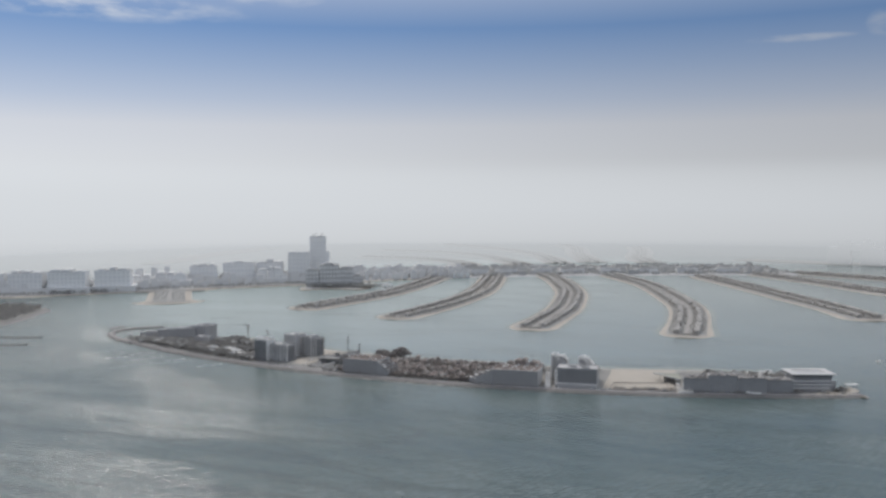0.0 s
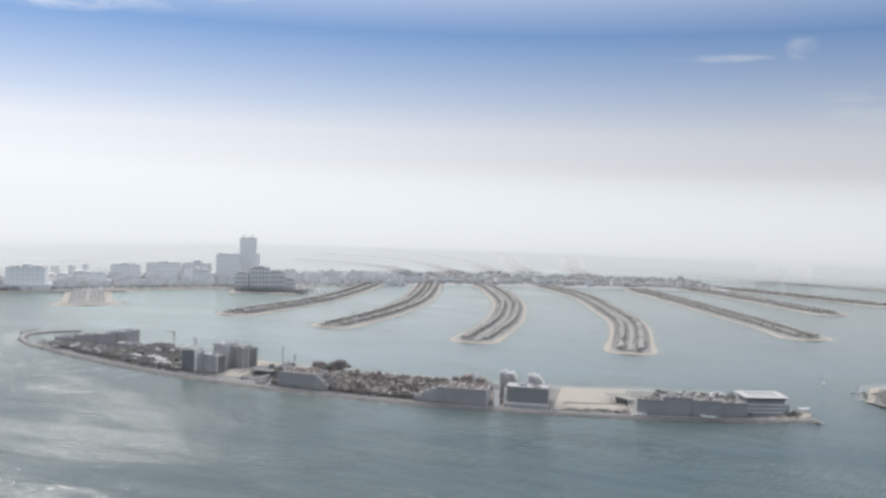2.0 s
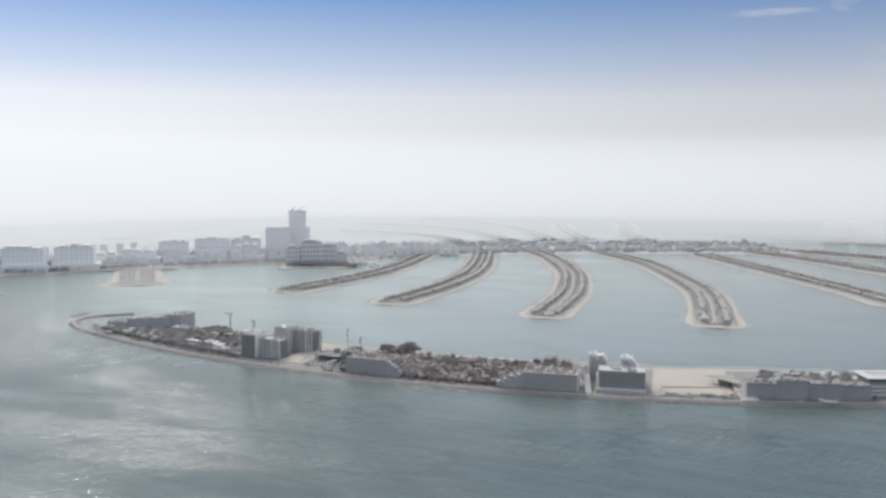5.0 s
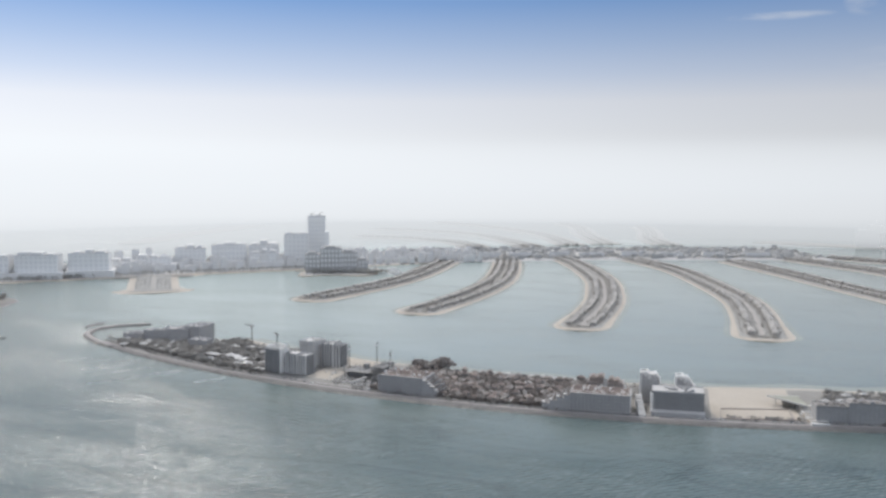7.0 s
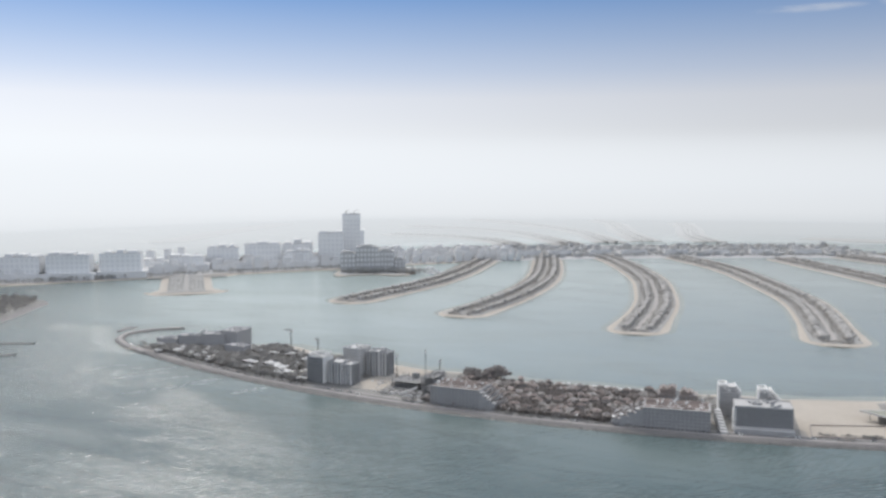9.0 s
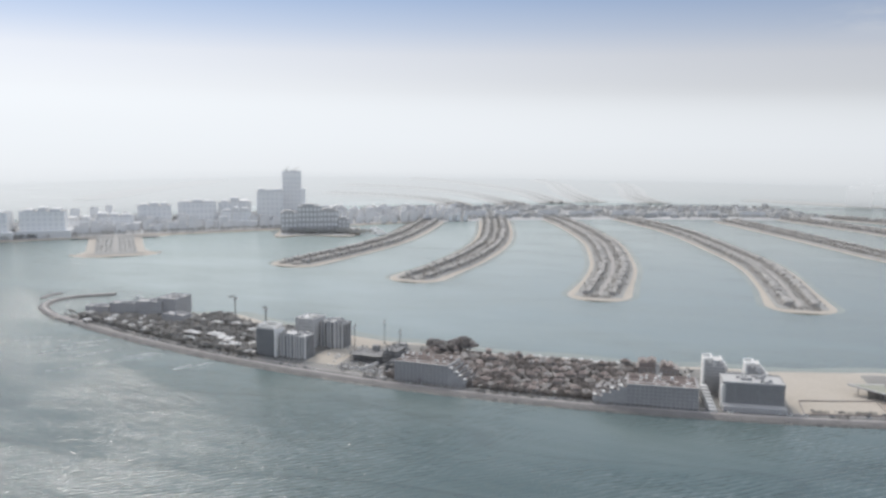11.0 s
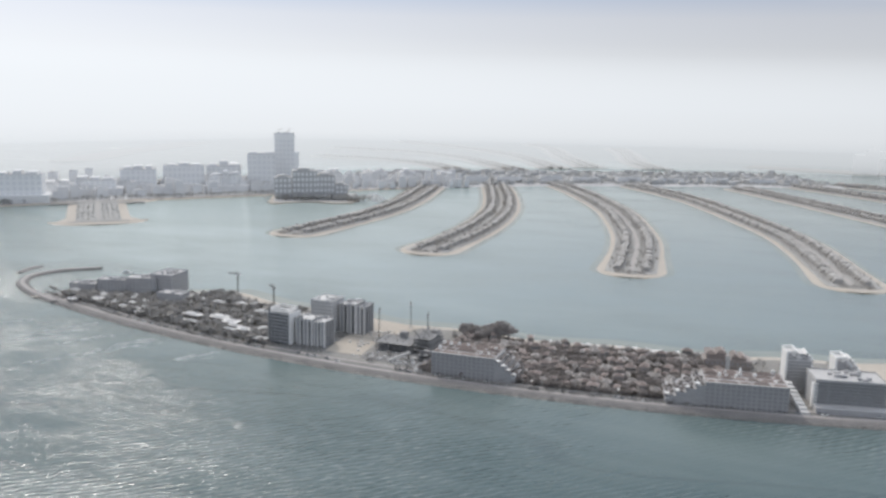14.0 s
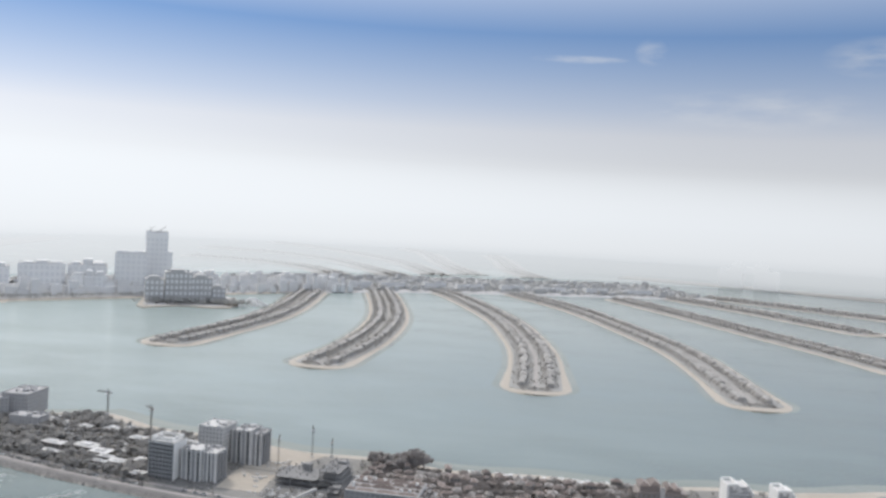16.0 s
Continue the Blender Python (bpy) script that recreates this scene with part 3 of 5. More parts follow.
def trunk_half(i):
    s = i * 15
    for (a, wa), (b, wb) in zip(TRUNK_W, TRUNK_W[1:]):
        if s <= b:
            return wa + (wb - wa) * (s - a) / (b - a)
    return TRUNK_W[-1][1]


half = [trunk_half(i) for i in range(len(trunk_line))]
trunk_land = tagged(new("ground_trunk"), "built-up trunk of the palm island with a thin sandy shore", "island", kind="structure")
put("shallows", strip("shallows", trunk_line, [(-1.12, 0.05), (1.1, 0.05)], M_SHALLOW, half), trunk_land)
put("beach", strip("beach", trunk_line, [(-1.03, -0.6), (-1.0, 0.4), (-0.97, 2.2), (0.95, 2.2), (1.0, 0.4), (1.02, -0.6)], M_SAND, half), trunk_land)
put("built_ground", strip("built_ground", trunk_line, [(-0.96, 2.5), (0.93, 2.5)], M_TOWN, half), trunk_land)
spine_line = smooth_line(TRUNK[4:], 15)
put("spine_ground", strip("spine_ground", spine_line, [(-345, -0.5), (-335, 2.3), (-60, 2.6), (70, 2.6), (84, 2.2), (92, -0.5)], M_TOWN), trunk_land, "haze-pale built-up ground of the palm's spine")
marina = Lump().prism([(-812, 330), (-787, 318), (-768, 362), (-738, 388), (-690, 396), (-664, 420), (-672, 462), (-740, 560), (-860, 560), (-900, 470)], -0.5, 1.9)
put("marina_headland", marina.mesh("marina_headland", M_SAND), trunk_land, "pale sandy headland")
marina = Lump().prism([(-815, 352), (-792, 348), (-772, 384), (-736, 408), (-700, 414), (-684, 430), (-690, 460), (-745, 552), (-860, 552), (-895, 470)], 1.0, 2.3)
put("marina_ground", marina.mesh("marina_ground", M_TOWN), trunk_land, "haze-pale built-up ground")
stub_line = smooth_line([(-846, -68), (-970, 38), (-1110, 160)], 8)
half_s = [k * max(0.74, 1.25 - 0.0055 * 8 * i) for i, k in enumerate(rounded(stub_line, 45))]
put("headland_beach", strip("headland_beach", stub_line, [(-75, -0.5), (-69, 0.4), (-36, 1.7), (36, 1.7), (69, 0.4), (75, -0.5)], M_SAND, half_s), trunk_land)
for at, reach, deep in ((5, 80, 15), (40, 112, 26)):
    p, d = stub_line[min(at, len(stub_line) - 1)]
    q = Vector((d.y, -d.x))
    arm = [(p + q * reach * k / 6 + d * 4 * math.cos(k * 0.9), q) for k in range(-6, 7)]
    put("headland_spit", strip("headland_spit", arm, [(-deep, -0.5), (-deep * 0.8, 0.4), (0, 1.75), (deep * 0.8, 0.4), (deep, -0.5)], M_SAND, [math.sqrt(max(0.05, 1 - (k / 6.2) ** 2)) for k in range(-6, 7)]), trunk_land, "pale sand spit")
put("headland_garden", strip("headland_garden", stub_line[5:], [(-37, 2.0), (37, 2.0)], M_FRONDGARDEN), trunk_land)
for at, reach, deep in ((4, 50, 6), (37, 88, 12)):
    p, d = stub_line[at]
    s = Vector((d.y, -d.x))
    put("headland_grove_ground", strip("headland_grove_ground", [(p - s * reach, s), (p, s), (p + s * reach, s)], [(-deep, 2.05), (deep, 2.05)], M_GARDEN), trunk_land)
put("headland_road", strip("headland_road", stub_line[5:], [(-3.5, 2.06), (3.5, 2.06)], M_FRONDROAD), trunk_land)
spots = []
for p, d in stub_line[6:34]:
    s = Vector((d.y, -d.x))
    for off in (-33, -25, -17, -9, 9, 17, 25, 33):
        q = p + s * (off + rng.uniform(-2.5, 2.5))
        spots.append((q.x, q.y, 1.95, rng.uniform(2, 3.6)))
for i, (p, d) in enumerate(trunk_line):
    s = Vector((d.y, -d.x))
    for _ in range(5 if half[i] > 75 else 2):
        q = p + s * half[i] * rng.uniform(-0.85, 0.88) + d * rng.uniform(-8, 8)
        spots.append((q.x, q.y, 2.4, rng.uniform(3, 6)))
for p, d in spine_line:
    s = Vector((d.y, -d.x))
    for _ in range(34):
        q = p + s * rng.uniform(-320, 80) + d * rng.uniform(-8, 8)
        spots.append((q.x, q.y, 2.4, rng.uniform(4, 8)))
for i, (p, d) in enumerate(trunk_line[:70]):
    s = Vector((d.y, -d.x))
    for _ in range(5):
        q = p + s * half[i] * rng.uniform(0.82, 0.93) + d * rng.uniform(-8, 8)
        spots.append((q.x, q.y, 2.4, rng.uniform(5, 10)))
tagged(foliage("trunk_trees", spots, 6, None, M_FARLEAF), "haze-pale trees scattered along the palm's trunk", "trees", kind="stuff")

# ---- crescent ----


def on_arc(deg, r, z=0.0):
    a = radians(deg)
    return (CX + r * math.sin(a), CY - r * math.cos(a), z)


def arc_band(name, a0, a1, profile, mat, inner=None, step=0.25):
    """A band of the crescent. profile: (radius, height); a radius under 0 counts from the inner shore outwards."""
    v, f, n = [], [], len(profile)
    steps = max(2, round((a1 - a0) / step))
    for i in range(steps + 1):
        deg = a0 + (a1 - a0) * i / steps
        ri = inner(deg) if inner else R_IN
        for r, z in profile:
            v.append(on_arc(deg, min(r if r > 0 else ri - r, R_OUT + 8), z))
        if i:
            a, b = (i - 1) * n, i * n
            f += [(a + k, b + k, b + k + 1, a + k + 1) for k in range(n - 1)]
    return mesh_of(name, v, f, [mat])


def inner_shore(deg):
    """The lagoon shore: the land tapers to a point at its western tip and ends square at the channel."""
    if deg < -9.5:
        k = min(1.0, (-9.5 - deg) / 6.3)
        return R_IN + 7 + (R_OUT - 15 - R_IN - 7) * k ** 1.25
    if deg > 31.2:
        return R_IN + (R_OUT - 20 - R_IN) * min(1.0, (deg - 31.2) / 2.6) ** 1.4
    return R_IN + 5 * math.sin(deg * 0.9)


def crescent(k, a0, a1, inner):
    land = tagged(new("ground_crescent_%d" % k), "long curved breakwater island with a rock shore and a lagoon beach", "island", kind="structure")
    put("shallows", arc_band("shallows", a0, a1, [(-0.001, 0.05), (R_OUT, 0.05)], M_SHALLOW, lambda d: inner(d) - 16), land)
    put("beach", arc_band("beach", a0, a1, [(-0.001, -0.6), (-4, 0.3), (-18, 1.9), (-40, 2.0)], M_SAND, inner), land, "pale sand beach")
    put("ground_sheet", arc_band("ground_sheet", a0, a1, [(-17, 1.7), (-19, 2.2), (R_OUT - 9, 2.2), (R_OUT - 8, 1.6)], M_EARTH, inner), land)
    put("road", arc_band("road", a0, a1, [(R_OUT - 18, 2.25), (R_OUT - 13, 2.25)], M_ASPHALT), land, "dusty asphalt road")
    put("inner_walk", arc_band("inner_walk", a0, a1, [(R_OUT - 21.8, 2.2), (R_OUT - 21.8, 2.36), (R_OUT - 19.4, 2.36), (R_OUT - 19.4, 2.2)], M_PAVE), land, "pale paved walk beside the road")
    put("promenade", arc_band("promenade", a0, a1, [(R_OUT - 11.5, 2.2), (R_OUT - 11.5, 2.6), (R_OUT - 8.6, 2.6), (R_OUT - 8.6, 2.0)], M_PAVE), land, "pale paved promenade")
    put("rock_shore", arc_band("rock_shore", a0, a1, [(R_OUT - 9, 2.5), (R_OUT - 6, 2.5), (R_OUT - 0.8, 0.7)], M_ROCK), land, "rough armour-rock slope")
    put("tide_line", arc_band("tide_line", a0, a1, [(R_OUT - 0.8, 0.7), (R_OUT + 2.6, -0.6)], M_WETROCK), land, "dark wet rock at the tide line")
    return land


crescent(1, -15.3, 33.8, inner_shore)
crescent(2, 39.5, 62.0, lambda d: max(R_IN - 24, 1232 - 22 * (d - 39.5)))


# breakwater stones along the shore and the harbour arm
def boulders(name, spots, parent):
    v, f = [], []
    for x, y, z, s in spots:
        k = len(v)
        pts = [(-1, -0.8, -0.7), (1, -0.9, -0.8), (0.9, 1, -0.7), (-0.8, 0.9, -0.8), (-0.6, -0.5, 0.7), (0.7, -0.6, 0.6), (0.5, 0.6, 0.8), (-0.6, 0.5, 0.6)]
        a = rng.uniform(0, 6.28)
        c, q = math.cos(a) * s, math.sin(a) * s
        v += [(x + px * c - py * q, y + px * q + py * c, z + pz * s * rng.uniform(0.7, 1.1)) for px, py, pz in pts]
        f += [(k, k + 1, k + 5, k + 4), (k + 1, k + 2, k + 6, k + 5), (k + 2, k + 3, k + 7, k + 6), (k + 3, k, k + 4, k + 7), (k + 4, k + 5, k + 6, k + 7)]
    return tagged(put(name, mesh_of(name, v, f, [M_ROCK])), "grey armour rocks piled along the breakwater", "rocks", kind="stuff")


ARM = [(-455.4, -466.4), (-493.7, -456.2), (-518, -449), (-541, -439), (-566, -425), (-586, -403), (-592, -380), (-584, -350), (-558, -318)]
arm_line = smooth_line(ARM, 4)
arm = tagged(new("breakwater"), "curved rock breakwater arm round a small harbour", "breakwater", kind="structure")
put("rock_bank", strip("rock_bank", arm_line, [(-8, -1), (-3.6, 2.3), (-2.4, 2.55), (2.4, 2.55), (3.6, 2.3), (8, -1)], M_ROCK, rounded(arm_line, 8, True)), arm)
put("crest", strip("crest", arm_line[2:-2], [(-1.7, 2.62), (1.7, 2.62)], M_PAVE), arm, "pale crest path")
islet_line = smooth_line([(-619, -390), (-631, -366), (-628, -348)], 4)
islet = tagged(new("breakwater_islet"), "short detached rock breakwater off the harbour", "breakwater", kind="structure")
put("rock_bank", strip("rock_bank", islet_line, [(-7, -1), (-2, 1.6), (2, 1.6), (7, -1)], M_ROCK, rounded(islet_line, 8, True)), islet)
# wooded headland and low moles west of the harbour
head_line = smooth_line([(-1115, -290), (-1040, -392), (-950, -512), (-906, -668)], 8)
headland = tagged(new("ground_headland"), "low wooded headland across the harbour mouth", "island", kind="structure")
put("shore_rock", strip("shore_rock", head_line, [(-130, -0.5), (-118, 2.0), (52, 2.0), (62, -0.5)], M_ROCK, rounded(head_line, 90)), headland)
put("wooded_ground", strip("wooded_ground", head_line, [(-112, 2.3), (46, 2.3)], M_EARTH, rounded(head_line, 90)), headland)
wood = []
for _ in range(900):
    k = rng.randrange(len(head_line))
    p, d = head_line[k]
    q = p + Vector((d.y, -d.x)) * rng.uniform(-105, 42) * rounded(head_line, 90)[k]
    wood.append((q.x, q.y, 2.2, rng.uniform(4, 9)))
tagged(foliage("headland_trees", wood, 9), "dusty, haze-paled trees covering the low headland", "trees", kind="stuff")
for k, (p, q) in enumerate((((-640, -505), (-760, -578)), ((-590, -562), (-680, -640)))):
    mole_line = smooth_line([p, ((p[0] + q[0]) / 2, (p[1] + q[1]) / 2), q], 6)
    mole = tagged(new("breakwater_mole_%d" % (k + 1)), "thin dark rock mole in open water", "breakwater", kind="structure")
    put("rock_bank", strip("rock_bank", mole_line, [(-5, -0.8), (-1.6, 1.4), (1.6, 1.4), (5, -0.8)], M_ROCK, rounded(mole_line, 6, True)), mole)

spots = []
for i in range(6500):
    deg = rng.uniform(-15.3, 33.4)
    k = rng.random()
    x, y, _ = on_arc(deg, R_OUT - 6.5 + 8.5 * k)
    spots.append((x, y, 2.2 - 2.3 * k, rng.uniform(0.3, 0.7)))
for p, d in arm_line:
    for _ in range(7):
        o = rng.choice((-1, 1)) * rng.uniform(3.4, 7.2)
        q = p + Vector((d.y, -d.x)) * o
        spots.append((q.x, q.y, 2.1 - (abs(o) - 3.4) * 0.6, rng.uniform(0.35, 0.75)))
boulders("breakwater_rocks", spots, None)

TAKEN = []     # footprints kept clear of trees: x, y, radius


def sand_lot(name, pts, label):
    lot = Lump().prism(pts, 2.0, 2.35)
    return tagged(put(name, lot.mesh(name, M_SAND)), label, "ground", kind="structure")


sand_lot("ground_lot_1", [(-114, -472), (-80, -468), (-90, -420), (-124, -424)], "bare levelled sand building plot")
sand_lot("ground_lot_2", [(-138, -358), (-76, -362), (-91, -418), (-122, -422)], "bare sand plot beside the lagoon beach")
sand_lot("ground_lot_3", [(326, -400), (402, -364), (366, -239), (292, -276)], "large empty sand plot with low site fences")

site = Lump().prism([(-78, -474), (-8, -476), (-12, -396), (-76, -402)], 2.0, 2.3)
tagged(put("ground_lot_4", site.mesh("ground_lot_4", M_ASPHALT)), "dark churned ground of the building site", "ground", kind="structure")
# dark sheet that paints the blocks' shade and planting onto the ground
shade_lump = Lump().prism([(-178, -482), (-118, -483), (-115, -474), (-124, -436), (-178, -440)], 2.0, 2.29)
tagged(put("ground_lot_5", shade_lump.mesh("ground_lot_5", M_ASPHALT)), "dark ground patch for shade and planting round the apartment blocks", "ground", kind="structure")


# ---- buildings ----
def tower_block(name, x, y, turn, w, d, h, storeys, label, wall=None, bays=8, style="bands", roof=None, base=2.2, group="", deep=0.7, category="building", band=0.36, glass=None):
    """A block with its front to the open sea: floor slabs, glazing set back between them, fins or piers, and roof plant."""
    wall, roof = wall or M_PALE, roof or M_PALE
    b = thing(name, pose(x, y, base, 0, 0, turn), label, category, group)
    TAKEN.append((x, y, max(w, d) * 0.56))
    s = h / storeys
    if style == "solid":
        put("wall", Lump().box(-w / 2, w / 2, -d / 2, d / 2, -0.5, h - 0.6).mesh("wall", wall), b)
        win = Lump().box(-0.7, 0.7, -0.06, 0.06, 0, s * 0.5).mesh("window", glass or M_GLASS)
        sill = Lump().box(-0.85, 0.85, -0.16, 0.06, -0.12, 0).mesh("sill", wall)
        for i in range(storeys):
            for j in range(bays):
                wi = put("window", win, b, m=pose(-w / 2 + w * (j + 0.5) / bays, -d / 2 - 0.02, i * s + s * 0.32))
                put("sill", sill, wi)
            for j in range(max(2, int(bays * d / w))):
                for sx in (-1, 1):
                    put("window", win, b, m=pose(sx * (w / 2 + 0.02), -d / 2 + d * (j + 0.5) / max(2, int(bays * d / w)), i * s + s * 0.32, 0, 0, 90))
    elif style == "far":
        put("wall", Lump().box(-w / 2, w / 2, -d / 2, d / 2, -0.5, h - 0.6).mesh("wall", wall), b)
        rows = max(3, storeys // 3)
        win = Lump().box(-w / bays * 0.3, w / bays * 0.3, -0.2, 0.2, 0, h / rows * 0.62).mesh("window", M_FARGLASS)
        bal = Lump().box(-w / bays * 0.34, w / bays * 0.34, -1.0, 0.2, -0.5, 0.3).mesh("balcony", wall)
        for i in range(rows):
            for j in range(bays):
                wi = put("window", win, b, m=pose(-w / 2 + w * (j + 0.5) / bays, -d / 2 - 0.05, i * h / rows + 1.2))
                put("balcony", bal, wi)
    else:
        put("glazing", Lump().box(-w / 2 + deep, w / 2 - deep, -d / 2 + deep, d / 2 - deep, -0.5, h - 0.6).mesh("glazing", glass or M_GLASS), b, "dark glazing")
        slab = Lump().box(-w / 2, w / 2, -d / 2, d / 2, 0, s * (band if style == "bands" else 0.14)).mesh("slab", wall)
        for i in range(storeys):
            put("floor_slab", slab, b, m=pose(0, 0, (i + 1) * s - s * 0.36))
    if style == "fins":
        n = bays
        fin = Lump().box(-0.7, 0.7, -d / 2 - 0.5, -d / 2 + deep + 0.2, 0, h + 0.9).mesh("fin", M_PALE)
        for i in range(n + 1):
            put("fin", fin, b, m=pose(-w / 2 + 0.4 + (w - 0.8) * i / n, 0, 0))
        panel = Lump().box(-w / (3.0 * n), w / (3.0 * n), -d / 2 - 0.25, -d / 2 + deep, 0, h).mesh("panel", wall)
        for i in range(0, n, 2):
            put("panel", panel, b, m=pose(-w / 2 + w * (i + 0.5) / n, 0, 0))
        side_fin = Lump().box(-0.5, 0.5, -0.9, 0.9, 0, h).mesh("side_fin", wall)
        for sx in (-1, 1):
            for j in range(4):
                put("side_fin", side_fin, b, m=pose(sx * (w / 2 - 0.2), -d / 2 + d * (j + 0.5) / 4, 0))
    elif style == "bands":
        pier = Lump().box(-0.22, 0.22, -d / 2 + 0.12, -d / 2 + deep + 0.1, 0, h - 0.5).mesh("pier", wall)
        for i in range(bays + 1):
            put("pier", pier, b, m=pose(-w / 2 + 0.3 + (w - 0.6) * i / bays, 0, 0))
        for sx in (-1, 1):
            put("side_wall", Lump().box(sx * (w / 2 - deep - 0.1), sx * (w / 2 + 0.05), -d / 2 + d * 0.2, d / 2 - d * 0.2, 0, h - 0.5).mesh("side_wall", wall), b)
    put("roof", Lump().box(-w / 2 - 0.2, w / 2 + 0.2, -d / 2 - 0.2, d / 2 + 0.2, h - 0.6, h + 0.1).mesh("roof", roof), b)
    para = Lump()
    for x0, x1, y0, y1 in ((-w / 2, w / 2, -d / 2, -d / 2 + 0.3), (-w / 2, w / 2, d / 2 - 0.3, d / 2), (-w / 2, -w / 2 + 0.3, -d / 2 + 0.3, d / 2 - 0.3), (w / 2 - 0.3, w / 2, -d / 2 + 0.3, d / 2 - 0.3)):
        para.box(x0, x1, y0, y1, h + 0.1, h + 0.9)
    put("parapet", para.mesh("parapet", wall), b)
    r2 = random.Random(int(x * 7 + y))
    for _ in range(max(3, min(14, int(w * d / 70)))):
        px, py, ps = r2.uniform(-w * 0.36, w * 0.36), r2.uniform(-d * 0.34, d * 0.34), r2.uniform(0.9, 2.2)
        put("roof_plant", Lump().box(px - ps, px + ps, py - ps * 0.7, py + ps * 0.7, h + 0.1, h + r2.uniform(1.2, 2.6)).mesh("roof_plant", r2.choice((wall, roof, M_DARKC))), b)
    return b


def stepped_hotel(name, x, y, turn, w, d, h, storeys, step, label, flip=1):
    """A long hotel whose storeys step down in terraces at one end, under dusty terracotta roofs round planted courts."""
    b = thing(name, pose(x, y, 2.2, 0, 0, turn), label, "hotel")
    s, r0 = h / storeys, random.Random(int(x))
    put("wall", Lump().box(-w / 2, w / 2, -d / 2 + 0.8, d / 2, -0.5, h - 0.1).mesh("wall", M_DARKC), b)
    for i in range(storeys):
        ext = min(4, storeys - 1 - i) * step
        x0, x1 = (-w / 2, w / 2 + ext) if flip > 0 else (-w / 2 - ext, w / 2)
        put("terrace", Lump().box(x0, x1, -d / 2, d / 2 + 0.3, (i + 1) * s - 0.5, (i + 1) * s).mesh("terrace", M_DARKC), b, "haze-paled terrace slab")
        if ext:
            a0, a1 = (w / 2, x1 - 1.2) if flip > 0 else (x0 + 1.2, -w / 2)
            put("terrace_wall", Lump().box(a0, a1, -d / 2 + 0.9, d / 2 - 0.4, i * s, (i + 1) * s - 0.5).mesh("terrace_wall", M_DARKC), b)
            e0 = x1 - 3.4 if flip > 0 else x0 + 0.6
            put("awning", Lump().box(e0, e0 + 2.8, -d / 2 + 0.6, -d / 2 + 4.2, (i + 1) * s + 1.5, (i + 1) * s + 1.8).mesh("awning", M_WHITE), b, "small white terrace awning")
            bed, t0 = Lump(), (x1 - step + 0.3 if flip > 0 else x0 + 0.3)
            for _ in range(34):
                bx, by, bs = t0 + r0.uniform(0.2, step - 0.8), r0.uniform(-d / 2 + 1.2, d / 2 - 1.2), r0.uniform(0.5, 1.3)
                bed.box(bx - bs, bx + bs, by - bs * 1.4, by + bs * 1.4, (i + 1) * s + 0.02, (i + 1) * s + r0.uniform(0.5, 1.9), 0.3)
            tagged(put("planting", bed.mesh("planting", M_GROVE), b), "dusty shrubs planted on a terrace", kind="stuff")
        rail = Lump().box(x0, x1, -d / 2, -d / 2 + 0.12, (i + 1) * s, (i + 1) * s + 0.7)
        if i < storeys - 1:
            put("balustrade", rail.mesh("balustrade", M_DARKC), b)
    put("roof_edge", Lump().box(-w / 2, w / 2, -d / 2 - 0.3, -d / 2 + 0.9, h, h + 0.7).mesh("roof_edge", M_CONC), b, "pale roof edge")
    n = int(w / 3.6)
    pier = Lump().box(-0.2, 0.2, -d / 2 + 0.1, -d / 2 + 0.85, 0, h - 0.5).mesh("pier", M_DARKC)
    win = Lump().box(-1.2, 1.2, -0.05, 0.05, 0, s * 0.62).mesh("window", M_DUSKGLASS)
    for j in range(n + 1):
        put("pier", pier, b, m=pose(-w / 2 + 0.3 + (w - 0.6) * j / n, 0, 0))
    for i in range(storeys):
        for j in range(n):
            put("window", win, b, m=pose(-w / 2 + w * (j + 0.5) / n, -d / 2 + 0.77, i * s + 0.15))
    r2 = random.Random(int(w * 13))
    for cy, deep in ((-d * 0.36, 3.2), (-d * 0.1, 2.6), (d * 0.14, 2.4), (d * 0.38, 3.2)):      # long roof ridges with dark courts between
        at = -w / 2 + 0.5
        while at < w / 2 - 4:
            run = min(r2.uniform(6, 17), w / 2 - 0.5 - at)
            put("roof", Lump().hip(at, at + run - 0.4, cy - deep, cy + deep, h + r2.uniform(0, 0.5), h + r2.uniform(1.2, 2.2)).mesh("roof", M_TERRA), b, "terracotta tiled roof")
            at += run
    for _ in range(9):
        px, py = r2.uniform(-w * 0.45, w * 0.45), r2.uniform(-d * 0.3, d * 0.45)
        put("roof_box", Lump().box(px - 1, px + 1, py - 0.8, py + 0.8, h, h + r2.uniform(2.2, 3.4)).mesh("roof_box", M_WHITE), b, "small white roof box")
    TAKEN.append((x - w / 4, y, w * 0.34))
    TAKEN.append((x + w / 4, y, w * 0.34))
    return b


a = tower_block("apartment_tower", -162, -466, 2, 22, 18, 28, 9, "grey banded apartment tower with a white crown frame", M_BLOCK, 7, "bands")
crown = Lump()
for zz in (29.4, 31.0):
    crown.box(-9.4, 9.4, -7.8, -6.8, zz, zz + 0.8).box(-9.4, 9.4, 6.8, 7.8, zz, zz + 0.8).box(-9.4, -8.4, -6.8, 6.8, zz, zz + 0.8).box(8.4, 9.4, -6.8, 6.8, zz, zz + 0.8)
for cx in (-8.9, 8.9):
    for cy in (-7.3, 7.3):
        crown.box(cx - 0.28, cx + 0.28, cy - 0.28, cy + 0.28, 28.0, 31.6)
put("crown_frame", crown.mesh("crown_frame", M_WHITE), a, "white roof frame")
